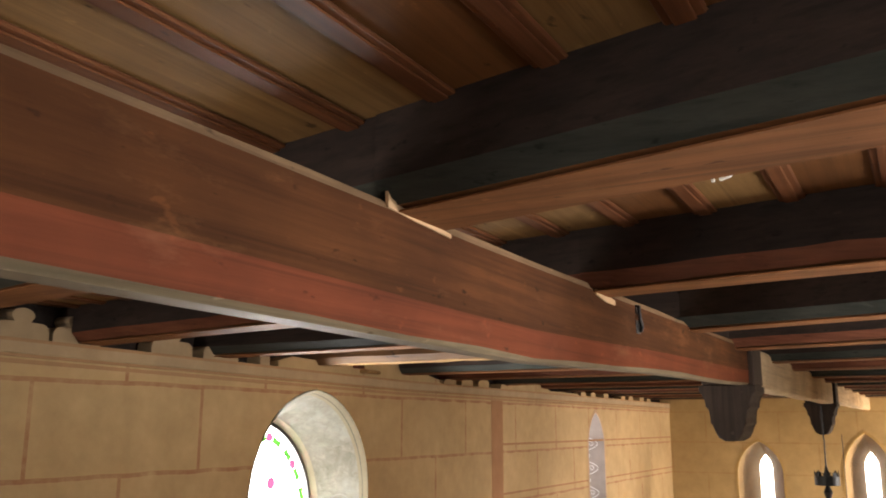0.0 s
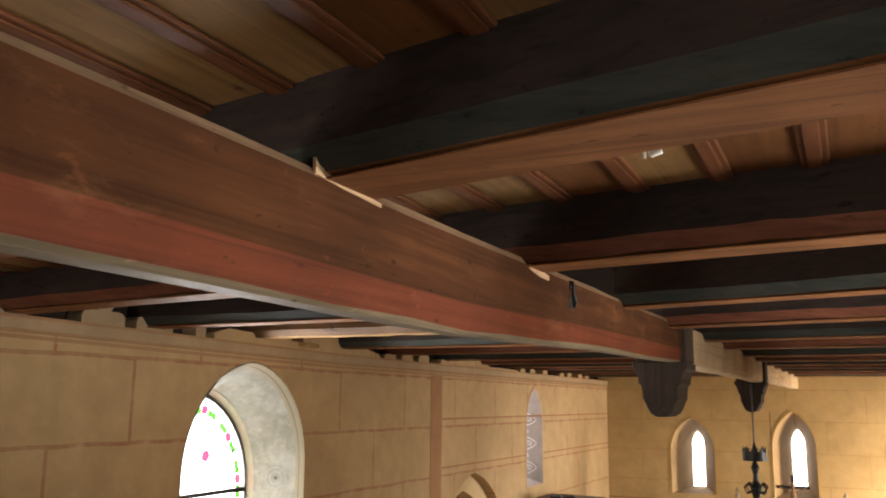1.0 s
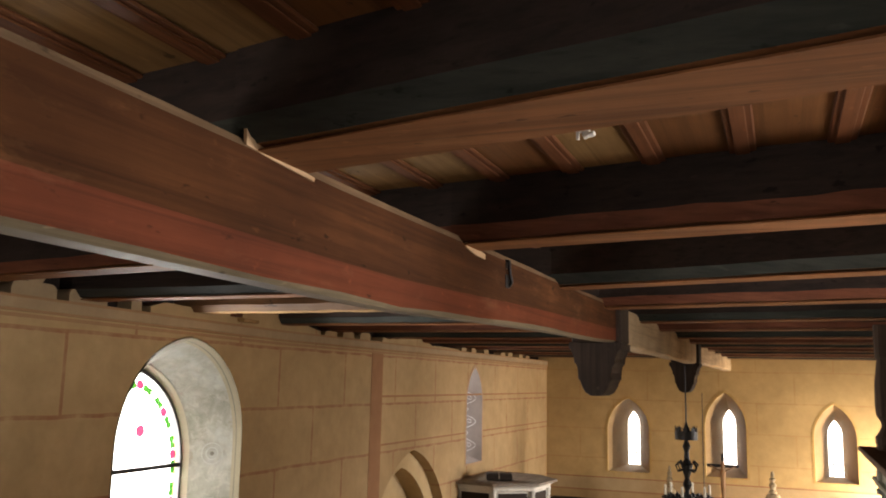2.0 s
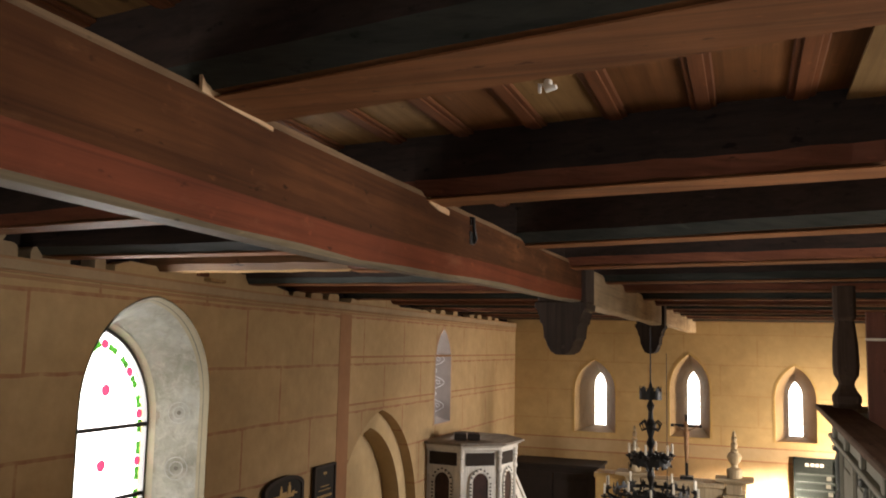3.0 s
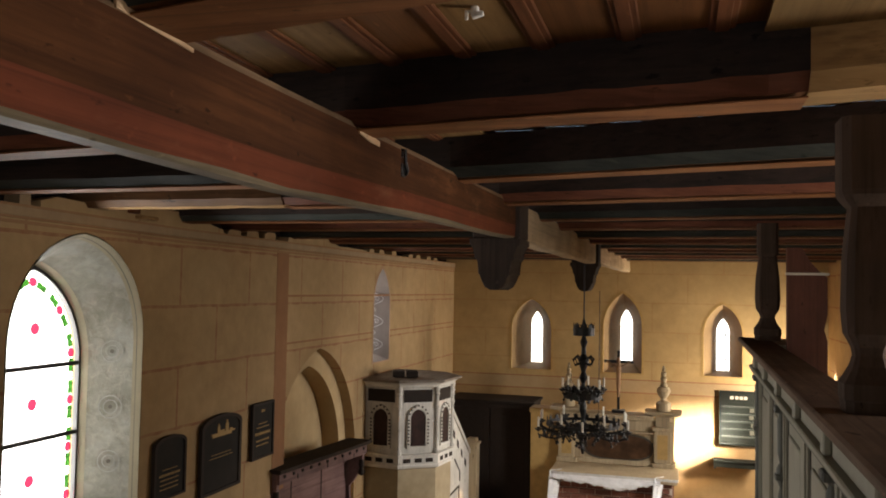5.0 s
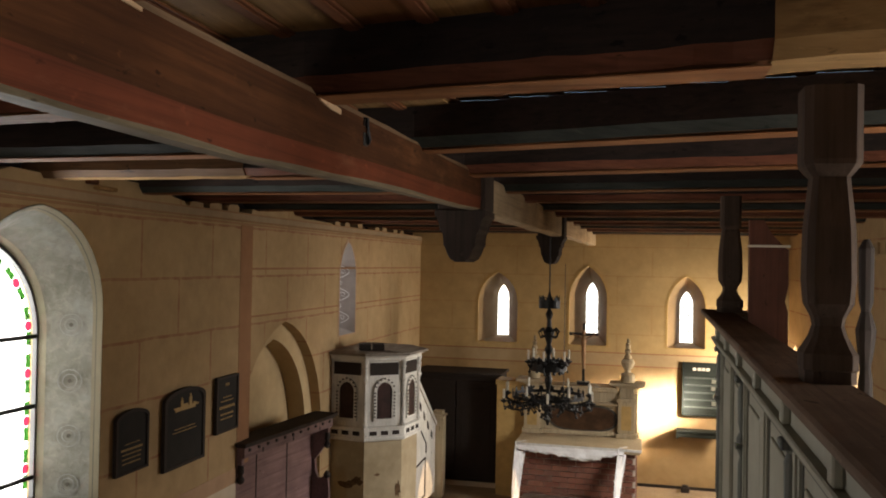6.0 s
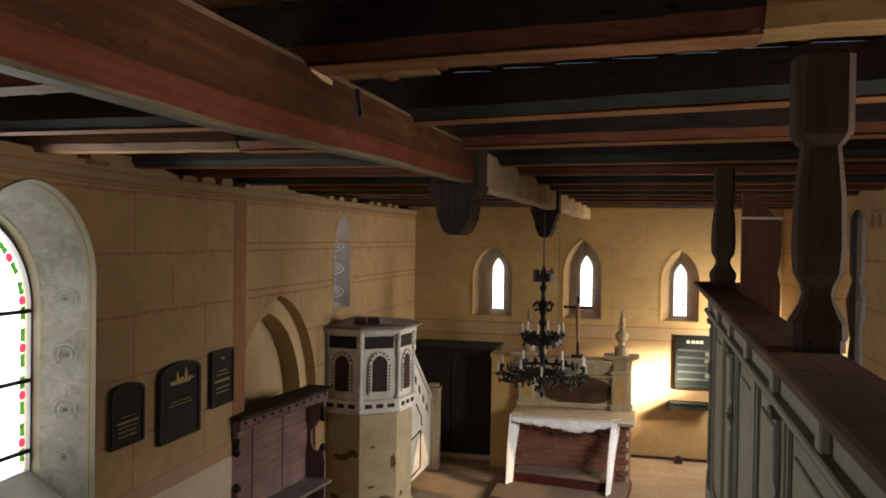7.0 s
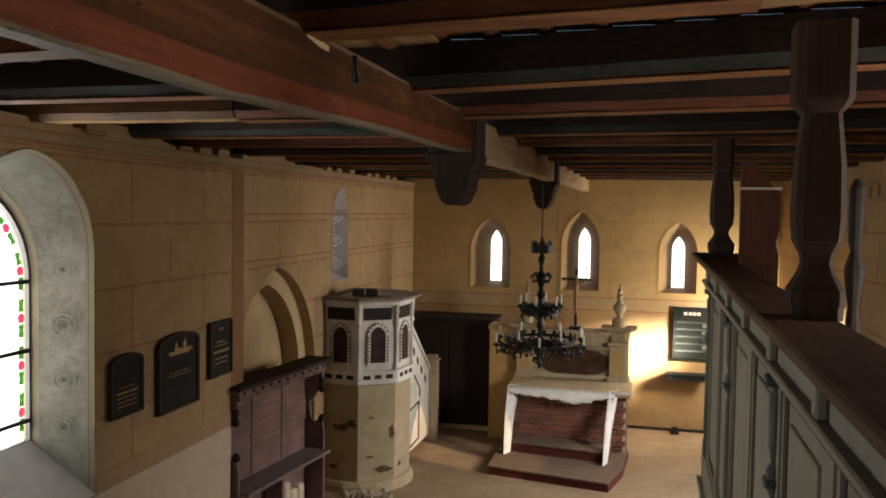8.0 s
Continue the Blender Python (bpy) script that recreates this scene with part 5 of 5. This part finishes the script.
# ---- chandelier ----
def chandelier():
    c = thing("chandelier", "black wrought-iron candle chandelier hanging from the post", "chandelier", "", (-0.665, 3.95, 0))
    part("rod", tube(bmesh.new(), [(0, 0, 4.13), (0, 0, 3.9), (0.0, 0, 3.45)], 0.008), BLACK, c)
    part("stem", lathe(bmesh.new(), [(0.012, 2.0), (0.03, 2.06), (0.012, 2.10), (0.05, 2.16), (0.055, 2.22), (0.03, 2.3), (0.02, 2.4), (0.045, 2.5), (0.03, 2.6), (0.025, 2.8), (0.05, 2.86), (0.025, 2.92), (0.05, 3.0), (0.065, 3.06), (0.03, 3.12), (0.025, 3.2), (0.045, 3.26), (0.02, 3.32), (0.03, 3.44), (0.01, 3.52)], 12), BLACK, c)

    def crown(r, z0, z1, n):
        bm = bmesh.new()
        ro = [(r, z0), (r + 0.012, z0), (r + 0.014, z1), (r, z1)]
        lathe_ring(bm, ro, 24)
        for k in range(n):
            a = 2 * math.pi * k / n
            m = Matrix.Translation((r * math.cos(a), r * math.sin(a), z1)) @ Euler((0, 0, a)).to_matrix().to_4x4()
            prism(bm, [(-0.03, -0.01), (0.03, -0.01), (0.022, 0.02), (0.035, 0.035), (0.01, 0.035), (0, 0.06), (-0.01, 0.035), (-0.035, 0.035), (-0.022, 0.02)], lambda u, v, d, m=m: m @ Vector((d, u, v)), 0.0, 0.008)
        for k in range(4):
            a = math.pi * k / 2
            tube(bm, [(0, 0, z0 + 0.01), (r * math.cos(a), r * math.sin(a), z0 + 0.01)], 0.007, 5)
        return bm
    part("top_crown", crown(0.11, 3.33, 3.42, 8), BLACK, c)
    part("middle_crown", crown(0.20, 2.625, 2.70, 14), BLACK, c)
    part("lower_ring", crown(0.40, 2.315, 2.35, 20), BLACK, c)
    for k in range(4):
        a = math.pi / 4 + math.pi / 2 * k
        d = Vector((math.cos(a), math.sin(a), 0))
        part("scroll", tube(bmesh.new(), [d * 0.03 + Vector((0, 0, 3.02)), d * 0.12 + Vector((0, 0, 3.0)), d * 0.15 + Vector((0, 0, 3.06)), d * 0.1 + Vector((0, 0, 3.1)), d * 0.07 + Vector((0, 0, 3.07))], 0.012), BLACK, c)

    def arm(a, r, z, drop):
        d = Vector((math.cos(a), math.sin(a), 0))
        s = Vector((-d.y, d.x, 0))
        pts = [d * 0.06 + Vector((0, 0, z + 0.05))]
        pts += [d * (0.06 + (r - 0.06) * q) + Vector((0, 0, z + 0.05 - drop * math.sin(math.pi * q * 0.85))) for q in (0.2, 0.4, 0.6, 0.8, 1.0)]
        pts.append(d * r + Vector((0, 0, z + 0.06)))
        bm = tube(bmesh.new(), pts, 0.011, 6)
        rnd = random.Random(int(a * 100))
        for q in range(13):
            t = 0.2 + 0.065 * q
            b = d * (0.06 + (r - 0.06) * t) + Vector((0, 0, z + 0.05 - drop * math.sin(math.pi * t * 0.85)))
            e = b + s * rnd.uniform(-0.075, 0.075) + Vector((0, 0, rnd.uniform(-0.08, 0.09)))
            tube(bm, [b, e], 0.008, 5)
            bmesh.ops.create_icosphere(bm, subdivisions=1, radius=rnd.uniform(0.014, 0.024), matrix=Matrix.Translation(e))
        ob = part("arm", bm, BLACK, c)
        base = d * r + Vector((0, 0, z + 0.06))
        part("drip_pan", lathe(bmesh.new(), [(0.012, -0.02), (0.04, 0.0), (0.042, 0.012), (0.014, 0.014), (0.014, 0.03)], 10, Matrix.Translation(base)), BLACK, ob)
        part("candle", lathe(bmesh.new(), [(0.012, 0.014), (0.012, 0.13), (0.004, 0.138)], 8, Matrix.Translation(base)), CANDLE, ob, "cream candle")
    for k in range(12):
        arm(2 * math.pi * k / 12 + 0.1, 0.56 if k % 2 else 0.46, 2.24 + 0.05 * (k % 2 == 0), 0.10)
    for k in range(6):
        arm(2 * math.pi * k / 6 + 0.4, 0.24, 2.66, 0.06)


def lathe_ring(bm, prof, n):
    rings = [[bm.verts.new((r * math.cos(2 * math.pi * k / n), r * math.sin(2 * math.pi * k / n), z)) for k in range(n)] for r, z in prof]
    for i in range(len(rings)):
        a, b = rings[i], rings[(i + 1) % len(rings)]
        for k in range(n):
            bm.faces.new((a[k], a[(k + 1) % n], b[(k + 1) % n], b[k]))
    return bm


chandelier()
wire = thing("wire", "thin dark wire hanging from the second post", "wire", "", (-0.50, 4.05, 0))
part("strand", tube(bmesh.new(), [(0, 0, 3.84), (0, 0, 3.0), (0, 0.02, 2.3)], 0.004), BLACK, wire)


# ---- hymn board and shelf at the east wall ----
def hymn_board():
    b = thing("hymn_board", "grey-green slatted hymn board hanging on the east wall", "hymn board", "", (1.36, YE, 1.29))
    part("backing", boxes((-0.31, 0.31, -0.02, -0.003, 0.0, 0.88)), SHUTTER, b)
    part("frame", boxes((-0.33, -0.29, -0.045, -0.003, -0.02, 0.90), (0.29, 0.33, -0.045, -0.003, -0.02, 0.90), (-0.29, 0.29, -0.045, -0.003, 0.86, 0.90), (-0.29, 0.29, -0.045, -0.003, -0.02, 0.02)), SHUTTER, b)
    for k in range(5):
        part("slat", boxes((-0.29, 0.29, -0.04, -0.02, 0.12 + 0.125 * k, 0.145 + 0.125 * k)), SLAT, b)
    for z, u in ((0.17, .2), (0.3, .22), (0.43, .19), (0.55, .2)):
        part("number_card", boxes((u - 0.035, u + 0.035, -0.026, -0.021, z, z + 0.085)), FADED, b, "faded card")
    for u in (-0.12, -0.04, 0.03, 0.1):
        part("title_bar", boxes((u - 0.03, u + 0.025, -0.026, -0.021, 0.76, 0.81)), PAPER, b)
    s = thing("wall_shelf", "grey painted shelf on the east wall", "shelf", "", (1.34, YE, 0.96))
    part("board", boxes((-0.40, 0.36, -0.22, -0.002, 0.05, 0.09), bevel=0.006), SHUTTER, s)
    part("bracket", boxes((-0.40, -0.36, -0.2, -0.002, -0.06, 0.05)), SHUTTER, s)
    part("apron", boxes((-0.36, 0.36, -0.2, -0.18, -0.03, 0.05)), SHUTTER, s)


hymn_board()
box_small = thing("small_box", "small dark box on the floor by the wall", "box", "", (1.10, YE - 0.2, 0.0))
part("body", boxes((-0.07, 0.07, -0.06, 0.06, 0.0, 0.09), bevel=0.01), DARKPANEL, box_small)
part("lid", boxes((-0.05, 0.05, -0.05, 0.05, 0.09, 0.12), bevel=0.01), DARKPANEL, box_small)

# rubble beside the pulpit
bm = bmesh.new()
rnd = random.Random(21)
for k in range(70):
    p = Vector((-3.0 + rnd.gauss(0, 0.22), 4.75 + rnd.gauss(0, 0.22), 0.02))
    if p.x < XL + 0.08:
        continue
    s = rnd.uniform(0.015, 0.06)
    r = bmesh.ops.create_icosphere(bm, subdivisions=1, radius=s, matrix=Matrix.Translation(p))
    for v in r["verts"]:
        v.co += Vector((rnd.uniform(-1, 1), rnd.uniform(-1, 1), rnd.uniform(-1, 0.4))) * s * 0.4
tagged(link("rubble", bm, RUBBLE), "loose plaster rubble on the floor by the pulpit", "rubble", "", "stuff")
